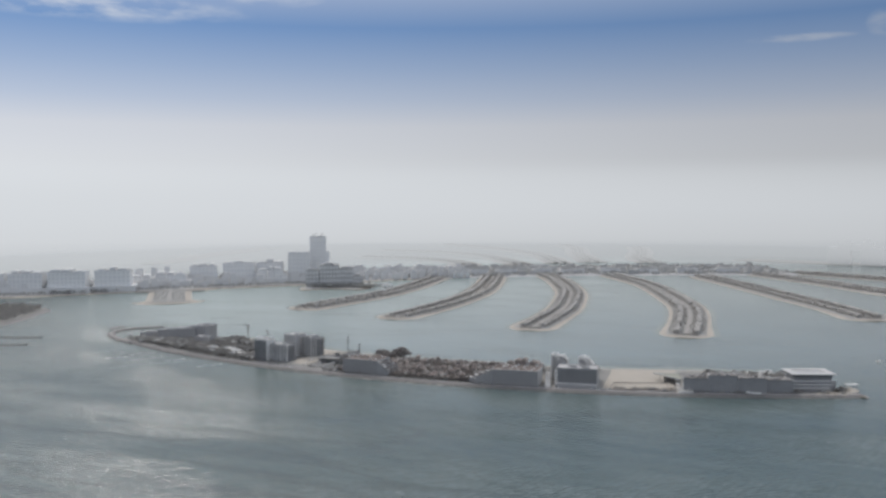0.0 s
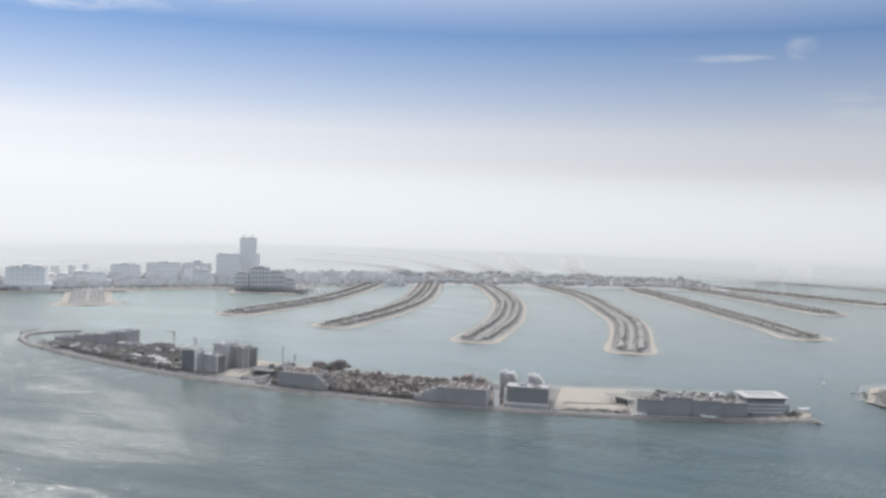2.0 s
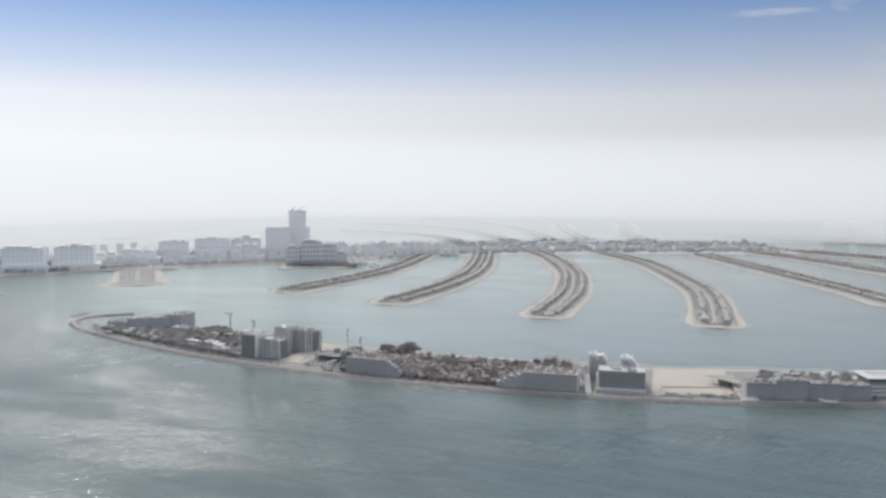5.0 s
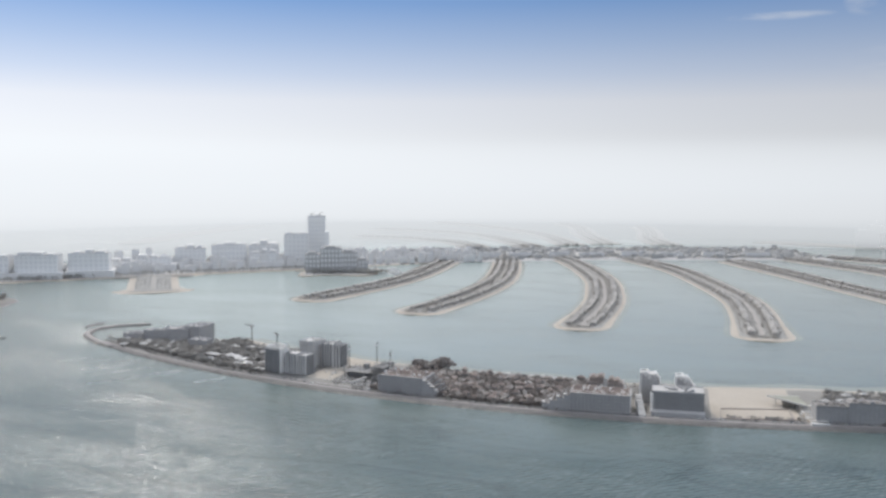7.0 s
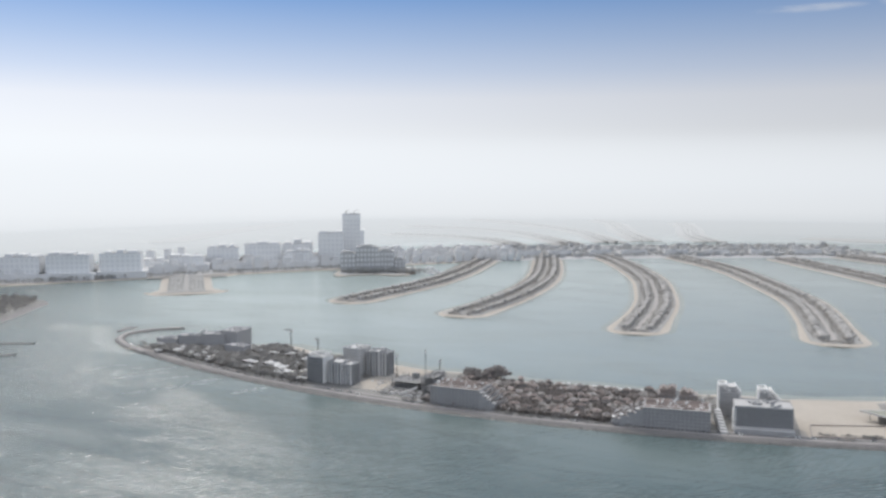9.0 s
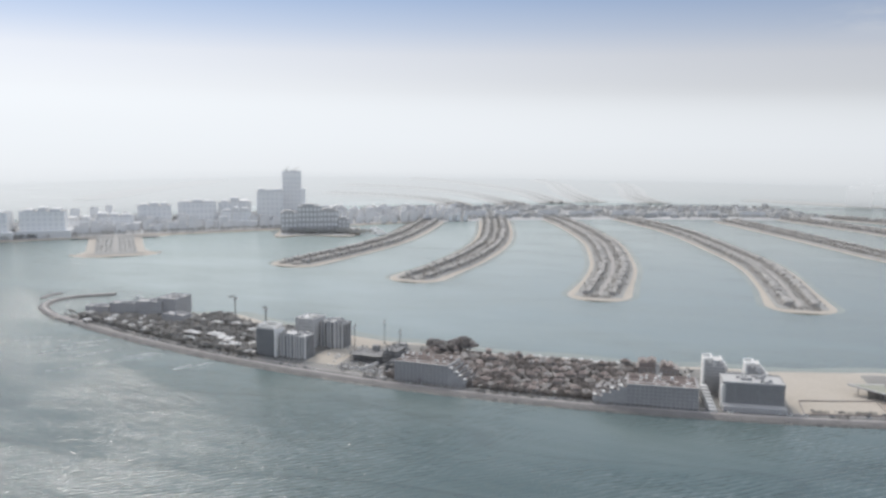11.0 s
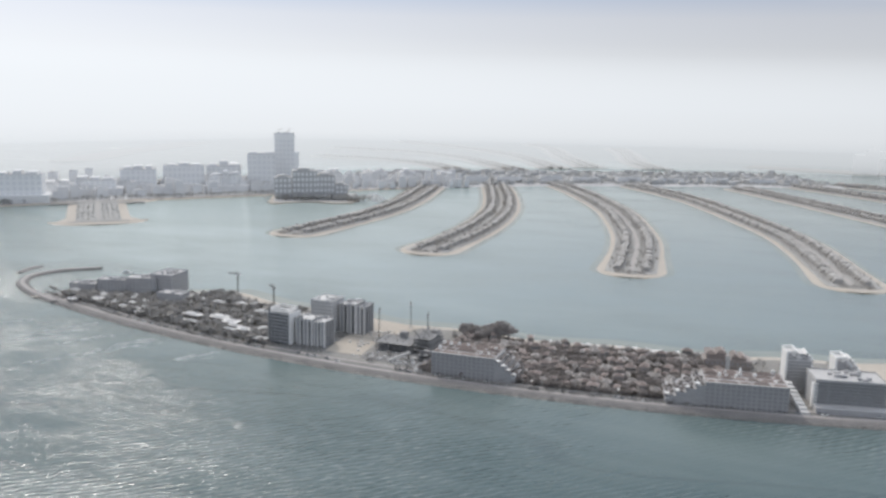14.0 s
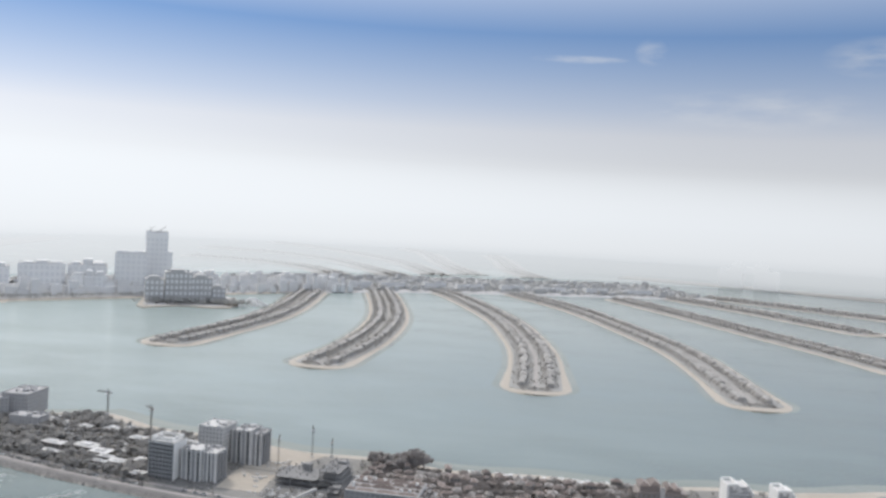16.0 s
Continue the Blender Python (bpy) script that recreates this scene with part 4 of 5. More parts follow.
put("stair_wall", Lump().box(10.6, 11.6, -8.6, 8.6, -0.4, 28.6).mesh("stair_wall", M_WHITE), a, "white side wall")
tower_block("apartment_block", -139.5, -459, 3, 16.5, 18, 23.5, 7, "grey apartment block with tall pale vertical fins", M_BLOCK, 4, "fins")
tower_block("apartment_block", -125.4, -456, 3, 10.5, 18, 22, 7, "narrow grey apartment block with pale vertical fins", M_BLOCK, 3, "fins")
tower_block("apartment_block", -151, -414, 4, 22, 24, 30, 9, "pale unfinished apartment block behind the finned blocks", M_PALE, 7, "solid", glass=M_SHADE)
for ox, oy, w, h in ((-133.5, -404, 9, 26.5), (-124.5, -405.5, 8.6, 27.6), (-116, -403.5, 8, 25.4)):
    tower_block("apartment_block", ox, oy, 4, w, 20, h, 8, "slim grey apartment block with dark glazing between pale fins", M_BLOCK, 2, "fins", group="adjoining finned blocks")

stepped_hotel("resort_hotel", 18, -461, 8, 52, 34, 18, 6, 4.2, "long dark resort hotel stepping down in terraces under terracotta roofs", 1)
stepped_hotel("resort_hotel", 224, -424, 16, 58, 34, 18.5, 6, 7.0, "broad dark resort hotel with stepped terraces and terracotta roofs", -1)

# raised central lodge of the second resort hotel, with two steep roofs
lodge = thing("resort_lodge", pose(200, -344, -0.4, 0, 0, 16), "brown resort lodge with two steep terracotta roofs above the terraces", "hotel")
put("wall", Lump().box(-19, 19, -9, 9, -0.5, 12).box(-17, -9, -8, 8, 12, 16.3).box(-9, -2, -8, 8, 12, 17.4).box(3, 9, -8, 8, 12, 14.8).box(9, 14, -8, 8, 12, 14).mesh("wall", M_LODGE), lodge)
for x0, x1, z in ((-18, -9, 16.5), (-9, -1, 17.6), (3, 9, 15.0), (9, 15, 14.2)):
    put("roof", Lump().hip(x0, x1, -8.6, 8.6, z - 0.2, z + 2.2).mesh("roof", M_TERRA), lodge, "terracotta tiled roof")
for i in range(3):
    put("floor_band", Lump().box(-19.3, 19.3, -9.3, -8.9, 3.4 + i * 3.6, 4.0 + i * 3.6).mesh("floor_band", M_WALL), lodge)
for i in range(9):
    put("window", Lump().box(-0.9, 0.9, -0.06, 0.06, 0, 1.9).mesh("window", M_DUSKGLASS), lodge, m=pose(-16 + 4 * i, -9.05, 8.0))
put("stair_shaft", Lump().box(-1.6, 1.8, -9.6, -8.6, -0.4, 16).mesh("stair_shaft", M_PALE), lodge, "pale stair shaft")
TAKEN.append((200, -344, 18))

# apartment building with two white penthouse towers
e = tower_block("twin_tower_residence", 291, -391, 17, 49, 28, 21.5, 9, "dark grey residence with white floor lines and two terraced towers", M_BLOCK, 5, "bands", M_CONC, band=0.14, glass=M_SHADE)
for px, py, pw, pd, ph, n, top, back in ((-26.5, 34, 20, 16, 29, 11, 3, 2.0), (10, 31, 23, 16, 27.5, 10, 6, 2.2)):
    tw = put("penthouse_tower", Lump().box(px - pw / 2 + 0.8, px + pw / 2 - 15.0, py - pd / 2 + 0.8, py + pd / 2 - 0.8, -0.5, ph - 1).mesh("penthouse_tower", M_DARKC), e, "white terraced tower")
    for i in range(n):
        z = (i + 1) * ph / n
        cut = max(0, i - n + top) * back
        put("storey", Lump().box(px - pw / 2 + 0.6, px + pw / 2 - cut - 1.8, py - pd / 2 + cut * 0.3 + 0.9, py + pd / 2 - 0.8, z - ph / n, z - 0.5).mesh("storey", M_DARKC), tw)
        put("balcony", Lump().box(px - pw / 2, px + pw / 2 - cut, py - pd / 2 + cut * 0.3, py + pd / 2, z - 0.4, z).mesh("balcony", M_PALE if i > n - 7 else M_CONC), tw)
        put("edge_wall", Lump().box(px - pw / 2, px - pw / 2 + 1.6, py - pd / 2 + cut * 0.3 - 0.2, py - pd / 2 + cut * 0.3 + 0.2, z, z + 1.0).mesh("edge_wall", M_WHITE), tw)
        put("terrace_front", Lump().box(px + pw / 2 - cut - 1.6, px + pw / 2 - cut - 0.2, py - pd / 2 + cut * 0.3 + 0.3, py + pd / 2 - 0.3, z, z + 1.0).mesh("terrace_front", M_WHITE), tw)
    put("side_wall", Lump().box(px - pw / 2 - 0.5, px - pw / 2 + 0.1, py - pd / 2, py + pd / 2, 0, ph + 1.5).mesh("side_wall", M_WHITE), tw, "white side wall")
    put("corner_frame", Lump().box(px - pw / 2 - 0.6, px - pw / 2 + 0.9, py - pd / 2 - 0.7, py - pd / 2 + 0.3, 4, ph + 1.5).mesh("corner_frame", M_WHITE), tw, "white corner frame")
    for k in range(3):
        fx, fz = px - pw / 2 + 4 + k * 3.4, ph + 0.2 - k * 2.6
        put("terrace_screen", Lump().box(fx, fx + 2.6, py - pd / 2 + 0.4 + k, py - pd / 2 + 0.7 + k, fz - 2.2, fz + 0.6).mesh("terrace_screen", M_WHITE), tw, "white terrace screen")
    put("roof_frame", Lump().beam((px - pw / 2, py - pd / 2, ph + 1.2), (px - pw / 2 + 7, py - pd / 2, ph + 1.8), 1.3).beam((px - pw / 2 + 7, py - pd / 2, ph + 1.8), (px - pw / 2 + 10.5, py - pd / 2, ph - 3.5), 1.3)
        .beam((px - pw / 2, py + pd / 2, ph + 1.2), (px - pw / 2 + 7, py + pd / 2, ph + 1.8), 1.3).beam((px - pw / 2 + 7, py - pd / 2, ph + 1.8), (px - pw / 2 + 7, py + pd / 2, ph + 1.8), 1.3).mesh("roof_frame", M_WHITE), tw, "white roof frame")
put("podium", Lump().box(-25, 25, -24, -14.2, -0.5, 4.2).mesh("podium", M_DARKC), e, "low dark podium")
for i in range(8):
    put("corner_balcony", Lump().box(-26.4, -22.6, -14.9, -11, i * 2.5 + 1.0, i * 2.5 + 2.0).mesh("corner_balcony", M_WHITE), e, "white corner balcony")
# white terraced villas stepping down between the hotel and the residence
st = thing("terraced_villas", pose(257, -408, 2.2, 0, 0, 14), "white terraced villas stepping down towards the road", "villas")
for i in range(8):
    put("terrace", Lump().box(-4 + i * 0.9, 2 + i * 0.9, 14 - i * 5.2, 19 - i * 5.2, -0.4, 11 - i * 1.3).mesh("terrace", M_PALE), st)
    put("parapet", Lump().box(-4.3 + i * 0.9, -3.9 + i * 0.9, 13.8 - i * 5.2, 19.2 - i * 5.2, 10.4 - i * 1.3, 11.9 - i * 1.3).mesh("parapet", M_PALE), st)
TAKEN.append((257, -408, 16))

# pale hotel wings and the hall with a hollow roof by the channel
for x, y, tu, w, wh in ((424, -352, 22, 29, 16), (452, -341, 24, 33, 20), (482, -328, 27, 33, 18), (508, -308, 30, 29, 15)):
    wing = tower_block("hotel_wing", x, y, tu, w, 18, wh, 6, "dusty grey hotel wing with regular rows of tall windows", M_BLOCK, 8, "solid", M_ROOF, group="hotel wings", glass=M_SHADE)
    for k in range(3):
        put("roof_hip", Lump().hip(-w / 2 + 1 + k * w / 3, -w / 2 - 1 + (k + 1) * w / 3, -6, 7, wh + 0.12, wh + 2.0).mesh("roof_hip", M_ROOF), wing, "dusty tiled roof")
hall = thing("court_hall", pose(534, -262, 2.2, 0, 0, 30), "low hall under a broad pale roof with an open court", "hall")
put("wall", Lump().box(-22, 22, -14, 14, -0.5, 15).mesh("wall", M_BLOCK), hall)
ring = Lump()
for x0, x1, y0, y1 in ((-26, 26, -18, -11), (-26, 26, 11, 18), (-26, -17, -11, 11), (17, 26, -11, 11)):
    ring.box(x0, x1, y0, y1, 18.0, 19.2)
put("roof", ring.mesh("roof", M_PALE), hall, "pale ring roof")
put("court", Lump().box(-17, 17, -11, 11, 18.0, 18.3).mesh("court", M_DARKC), hall)
put("clerestory", Lump().box(-23, 23, -15, 15, 15.2, 17.9).mesh("clerestory", M_GLASS), hall)
for k in range(3):
    put("terrace", Lump().box(-30 - k * 3, 24 - k * 5, -22 - k * 3.5, -14 - k * 3.5, -0.5, 11 - k * 3.4).mesh("terrace", M_BLOCK), hall, "stepped terrace")
    put("terrace_edge", Lump().box(-30.4 - k * 3, 24.4 - k * 5, -22.4 - k * 3.5, -21.4 - k * 3.5, 11 - k * 3.4, 11.9 - k * 3.4).mesh("terrace_edge", M_PALE), hall, "pale terrace edge")
TAKEN.append((536, -262, 34))

# open canopy on the sand plot
M_OLIVE = surface("olive_roof", (0.19, 0.19, 0.14), (0.27, 0.27, 0.20), 0.8, 0.5, 0.05)
can = thing("canopy", pose(384, -318, 2.2, 0, 0, 25), "pointed olive canopy roof on posts beside a pale ramp", "canopy")
put("roof", Lump().prism([(-19, 12), (8, -25), (11, -22), (9, 4), (12, 12)], 7.8, 8.4).mesh("roof", M_OLIVE), can, "olive roof")
put("roof_edge", Lump().beam((-19.6, 12, 8.2), (7.6, -25.4, 8.2), 1.3).beam((-19.6, 12.4, 8.2), (12, 12.4, 8.2), 1.1).mesh("roof_edge", M_PALE), can, "pale roof edge")
post = Lump().box(-0.3, 0.3, -0.3, 0.3, -0.3, 7.8).mesh("post", M_CONC)
for px, py in ((-12, 8), (8, -20), (10, 8), (-2, 10), (0, -9)):
    put("post", post, can, m=pose(px, py, 0))
put("wall", Lump().prism([(-8, -3), (10, -5), (12, 4), (-2, 5)], -0.4, 7.5, -0.12).mesh("wall", M_EARTH), can, "sloping sand-coloured wall")
put("ramp", Lump().prism([(14, -16), (20, -14), (12, 8), (8, 6)], -0.4, 2.0, 0.1).mesh("ramp", M_PALE), can)
fence = thing("site_fence", pose(0, 0, 2.35), "low brown site fence round part of a sand plot", "fence")
for q in ([(334, -398), (396, -368)], [(396, -368), (384, -330)], [(384, -330), (326, -362)], [(326, -362), (334, -398)]):
    put("fence_run", Lump().beam((*q[0], 0.4), (*q[1], 0.4), 0.9).mesh("fence_run", M_LODGE), fence)

# pale terraced steps between the sand plot and the hotel wings
steps = thing("garden_steps", pose(0, 0, 2.2), "pale stepped garden terraces beside the sand plot", "terrace")
for i in range(7):
    cx, cy = 396 + i * 3.2, -316 - i * 8.6
    put("terrace", Lump().prism([(cx - 6, cy - 4), (cx + 9, cy + 3), (cx + 12, cy - 3), (cx - 3, cy - 10)], -0.4, 4.2 - i * 0.4).mesh("terrace", M_PALE if i % 2 == 0 else M_SAND), steps)
    put("terrace_edge", Lump().beam((cx - 3, cy - 10, 4.4 - i * 0.4), (cx + 12, cy - 3, 4.4 - i * 0.4), 0.8).mesh("terrace_edge", M_WHITE), steps, "white terrace edge")
sail = thing("shade_sail", pose(492, -343, 2.2, 0, 0, 24), "curved white shade sail before a hotel wing", "canopy")
curve = Lump()
for k in range(8):
    a0, a1 = radians(200 + k * 12), radians(212 + k * 12)
    curve.beam((11 * math.cos(a0), 9 + 11 * math.sin(a0), 3.4), (11 * math.cos(a1), 9 + 11 * math.sin(a1), 3.4), 1.7)
put("sail", curve.mesh("sail", M_WHITE), sail)
for k in (0, 4, 8):
    a0 = radians(200 + k * 12)
    put("post", Lump().box(-0.15, 0.15, -0.15, 0.15, -0.3, 3.0).mesh("post", M_STEEL), sail, m=pose(11 * math.cos(a0), 9 + 11 * math.sin(a0), 0))
sand_lot("ground_lot_6", [(548, -300), (566, -300), (582, -276), (590, -252), (578, -236), (552, -258)], "bare sandy point at the channel end")
mound = Lump()
r8 = random.Random(44)
for _ in range(26):
    x, y, w = r8.uniform(556, 582), r8.uniform(-290, -250), r8.uniform(2.5, 5.5)
    mound.prism([(x + w * math.cos(k * 1.05), y + w * math.sin(k * 1.05) * 0.8) for k in range(6)], 2.2, 2.2 + w * r8.uniform(0.25, 0.5), 0.7)
tagged(put("sand_heaps", mound.mesh("sand_heaps", M_SAND)), "low heaps of sand on the point", "sand", kind="stuff")
for x, y, tu in ((557, -262, 30), (579, -240, 34)):
    ca = thing("flat_canopy", pose(x, y, 2.2, 0, 0, tu), "flat white canopy on thin posts", "canopy", "white canopies at the point")
    put("roof", Lump().box(-7, 7, -3.4, 3.4, 4.0, 4.5).mesh("roof", M_WHITE), ca)
    for px in (-6, 6):
        for py in (-2.8, 2.8):
            put("post", Lump().box(-0.15, 0.15, -0.15, 0.15, -0.3, 4.1).mesh("post", M_STEEL), ca, m=pose(px, py, 0))

# old hotel among the trees near the tip
tower_block("garden_hotel", -391, -372, 12, 26, 34, 21, 6, "dark garden hotel block rising above dense trees", M_DARKC, 8, "solid", M_DARKC, glass=M_SHADE)
for x, y, tu, w, d, h, n in ((-410, -391, 24, 34, 18, 17, 5), (-440, -404, 24, 34, 16, 14, 4), (-470, -418, 22, 30, 14, 9, 3), (-355, -404, 8, 30, 16, 9, 3)):
    tower_block("garden_hotel_wing", x, y, tu, w, d, h, n, "low dark hotel wing half hidden in palm gardens", M_DARKC, 9, "solid", M_DARKC, group="garden hotel wings", glass=M_SHADE)
# bare concrete frames on the building site
r7 = random.Random(12)
for x, y, w, d, h in ((-63, -431, 36, 30, 9.6), (-36, -424, 22, 34, 12.8), (-24, -455, 12, 16, 6.4)):
    b = thing("concrete_frame", pose(x, y, 2.2, 0, 0, 6), "bare dark concrete frame of an unfinished building", "building site", "site frames")
    TAKEN.append((x, y, w * 0.6))
    floors = int(h / 3.2)
    for i in range(floors + 1):
        put("floor_slab", Lump().box(-w / 2, w / 2 - i * 1.5, -d / 2 + i * 0.8, d / 2, i * 3.2, i * 3.2 + 0.4).mesh("slab", M_SITE), b)
    for i in range(6):
        for j in range(5):
            up = floors * 3.2 + r7.choice((0.4, 1.2, 2.6, 3.4))
            put("column", Lump().box(-0.3, 0.3, -0.3, 0.3, -0.3, up).mesh("column", M_SITE), b, m=pose(-w / 2 + 1 + (w - 5 - floors * 1.5) * i / 5, -d / 2 + 3.4 + (d - 5) * j / 4, 0))
    put("core", Lump().box(-3, 3, d / 2 - 8, d / 2 - 2, 0, h + 2.4).mesh("core", M_SITE), b, "dark stair core")
site_wall = thing("conveyor", pose(-43, -466, 2.2, 0, 0, 40), "pale sloping covered conveyor on the building site", "conveyor")
put("belt_housing", Lump().beam((-9, 0, 1.5), (9, 3, 6.5), 1.8).mesh("belt_housing", M_PALE), site_wall)
put("trestle", Lump().beam((8, 3, -0.4), (8, 3, 6), 0.8).beam((-4, 0.8, -0.4), (-4, 0.8, 3), 0.8).mesh("trestle", M_STEEL), site_wall)


def tower_crane(x, y, h, turn, reach):
    c = thing("tower_crane", pose(x, y, 2.2, 0, 0, turn), "slender brown steel tower crane on a building site", "crane", "tower cranes")
    put("base", Lump().box(-1.6, 1.6, -1.6, 1.6, -0.4, 0.7).mesh("base", M_CONC), c)
    mast = Lump()
    for sx in (-0.6, 0.6):
        for sy in (-0.6, 0.6):
            mast.beam((sx, sy, 0.5), (sx, sy, h), 0.2)
    n = int(h / 1.6)
    for i in range(n):
        z0, z1 = 0.6 + (h - 0.6) * i / n, 0.6 + (h - 0.6) * (i + 1) / n
        mast.beam((-0.6, -0.6, z0), (0.6, -0.6, z1), 0.1).beam((0.6, 0.6, z0), (-0.6, 0.6, z1), 0.1)
        mast.beam((-0.6, 0.6, z0), (-0.6, -0.6, z1), 0.1).beam((0.6, -0.6, z0), (0.6, 0.6, z1), 0.1)
    put("mast", mast.mesh("mast", M_STEEL), c)
    jib = Lump().beam((-reach * 0.32, -0.4, h), (reach, -0.4, h), 0.3).beam((-reach * 0.32, 0.4, h), (reach, 0.4, h), 0.3).beam((0, 0, h + 1.3), (reach, 0, h + 0.9), 0.26)
    for i in range(int(reach / 1.4)):
        jib.beam((i * 1.4, -0.4, h), (i * 1.4 + 0.7, 0, h + 1.1), 0.14).beam((i * 1.4 + 0.7, 0, h + 1.1), (i * 1.4 + 1.4, 0.4, h), 0.14)
    put("jib", jib.mesh("jib", M_STEEL), c)
    put("cab", Lump().box(0.7, 2.0, -0.7, 0.7, h - 1.8, h - 0.1).mesh("cab", M_WHITE), c)
    put("counterweight", Lump().box(-reach * 0.33, -reach * 0.22, -0.8, 0.8, h - 1.6, h + 0.2).mesh("counterweight", M_CONC), c)
    put("tie_bar", Lump().beam((0, 0, h), (0, 0, h + 3.2), 0.3).beam((0, 0, h + 3.2), (reach * 0.7, 0, h + 1.0), 0.12).beam((0, 0, h + 3.2), (-reach * 0.28, 0, h + 0.1), 0.12).mesh("tie_bar", M_STEEL), c)
    return c


for x, y, h, tu, re in ((-320, -342, 22, 195, 11), (-252, -366, 20, 160, 9), (-92, -418, 27, 117, 9), (-86, -370, 24, 120, 8), (-72, -361, 13, 112, 6)):
    tower_crane(x, y, h, tu, re)

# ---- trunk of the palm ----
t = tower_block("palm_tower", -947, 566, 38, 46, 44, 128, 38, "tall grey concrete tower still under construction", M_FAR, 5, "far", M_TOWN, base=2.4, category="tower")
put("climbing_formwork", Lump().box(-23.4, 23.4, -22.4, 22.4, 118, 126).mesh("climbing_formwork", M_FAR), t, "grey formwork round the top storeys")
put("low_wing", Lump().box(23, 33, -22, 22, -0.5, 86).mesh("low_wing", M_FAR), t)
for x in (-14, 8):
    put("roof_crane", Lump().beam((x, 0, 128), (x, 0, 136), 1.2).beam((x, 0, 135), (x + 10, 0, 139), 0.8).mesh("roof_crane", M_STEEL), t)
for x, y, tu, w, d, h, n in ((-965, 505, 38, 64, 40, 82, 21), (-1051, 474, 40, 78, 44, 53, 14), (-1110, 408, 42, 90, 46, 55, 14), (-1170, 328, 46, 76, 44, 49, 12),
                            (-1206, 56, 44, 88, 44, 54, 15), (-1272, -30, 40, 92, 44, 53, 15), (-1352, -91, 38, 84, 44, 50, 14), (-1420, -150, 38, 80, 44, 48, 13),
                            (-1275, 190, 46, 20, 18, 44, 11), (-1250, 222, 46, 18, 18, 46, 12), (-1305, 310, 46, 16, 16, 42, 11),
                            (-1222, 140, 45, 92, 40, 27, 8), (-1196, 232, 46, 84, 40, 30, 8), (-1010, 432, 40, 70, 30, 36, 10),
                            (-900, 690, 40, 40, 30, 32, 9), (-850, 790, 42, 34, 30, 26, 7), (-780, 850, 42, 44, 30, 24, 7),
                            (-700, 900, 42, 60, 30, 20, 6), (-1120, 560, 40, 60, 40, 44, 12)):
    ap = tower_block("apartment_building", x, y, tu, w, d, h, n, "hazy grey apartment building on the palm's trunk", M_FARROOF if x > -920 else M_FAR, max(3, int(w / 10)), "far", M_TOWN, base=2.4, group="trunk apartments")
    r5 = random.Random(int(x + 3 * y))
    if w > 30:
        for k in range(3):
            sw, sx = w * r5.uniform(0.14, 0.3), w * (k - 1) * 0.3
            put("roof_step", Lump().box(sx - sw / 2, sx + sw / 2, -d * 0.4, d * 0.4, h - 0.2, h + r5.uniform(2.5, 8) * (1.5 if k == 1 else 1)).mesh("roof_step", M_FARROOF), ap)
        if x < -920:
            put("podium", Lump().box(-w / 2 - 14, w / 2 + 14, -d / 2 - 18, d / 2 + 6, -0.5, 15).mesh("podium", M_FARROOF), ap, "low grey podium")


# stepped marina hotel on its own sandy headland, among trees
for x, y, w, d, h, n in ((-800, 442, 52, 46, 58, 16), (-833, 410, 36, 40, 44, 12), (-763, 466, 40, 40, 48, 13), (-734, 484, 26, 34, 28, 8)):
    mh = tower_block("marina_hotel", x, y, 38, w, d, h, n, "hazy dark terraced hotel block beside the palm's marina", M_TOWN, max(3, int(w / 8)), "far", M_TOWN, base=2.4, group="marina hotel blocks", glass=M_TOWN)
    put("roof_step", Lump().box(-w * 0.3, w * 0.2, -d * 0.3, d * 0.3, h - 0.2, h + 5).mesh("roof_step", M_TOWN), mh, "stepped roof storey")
r9 = random.Random(77)
grove = []
for _ in range(260):
    k = r9.random()
    grove.append((-815 + k * 150 + r9.gauss(0, 14), 372 + k * 85 + r9.gauss(0, 12) + 22 * math.sin(k * 3.1), 2.2, r9.uniform(5, 11)))
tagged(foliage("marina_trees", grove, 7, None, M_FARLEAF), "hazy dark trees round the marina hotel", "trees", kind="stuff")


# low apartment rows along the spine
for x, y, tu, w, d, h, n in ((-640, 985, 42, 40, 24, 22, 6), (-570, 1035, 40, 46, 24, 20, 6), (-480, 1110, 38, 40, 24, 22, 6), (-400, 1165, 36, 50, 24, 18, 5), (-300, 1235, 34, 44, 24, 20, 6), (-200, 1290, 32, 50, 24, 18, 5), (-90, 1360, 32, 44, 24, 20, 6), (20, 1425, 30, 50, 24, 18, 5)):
    tower_block("spine_building", x, y, tu, w * 1.5, d, h * 0.7, n, "low haze-pale apartment row along the palm's spine", M_FARROOF, 6, "far", M_TOWN, base=2.4, group="spine buildings")

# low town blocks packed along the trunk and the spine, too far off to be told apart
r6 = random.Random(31)
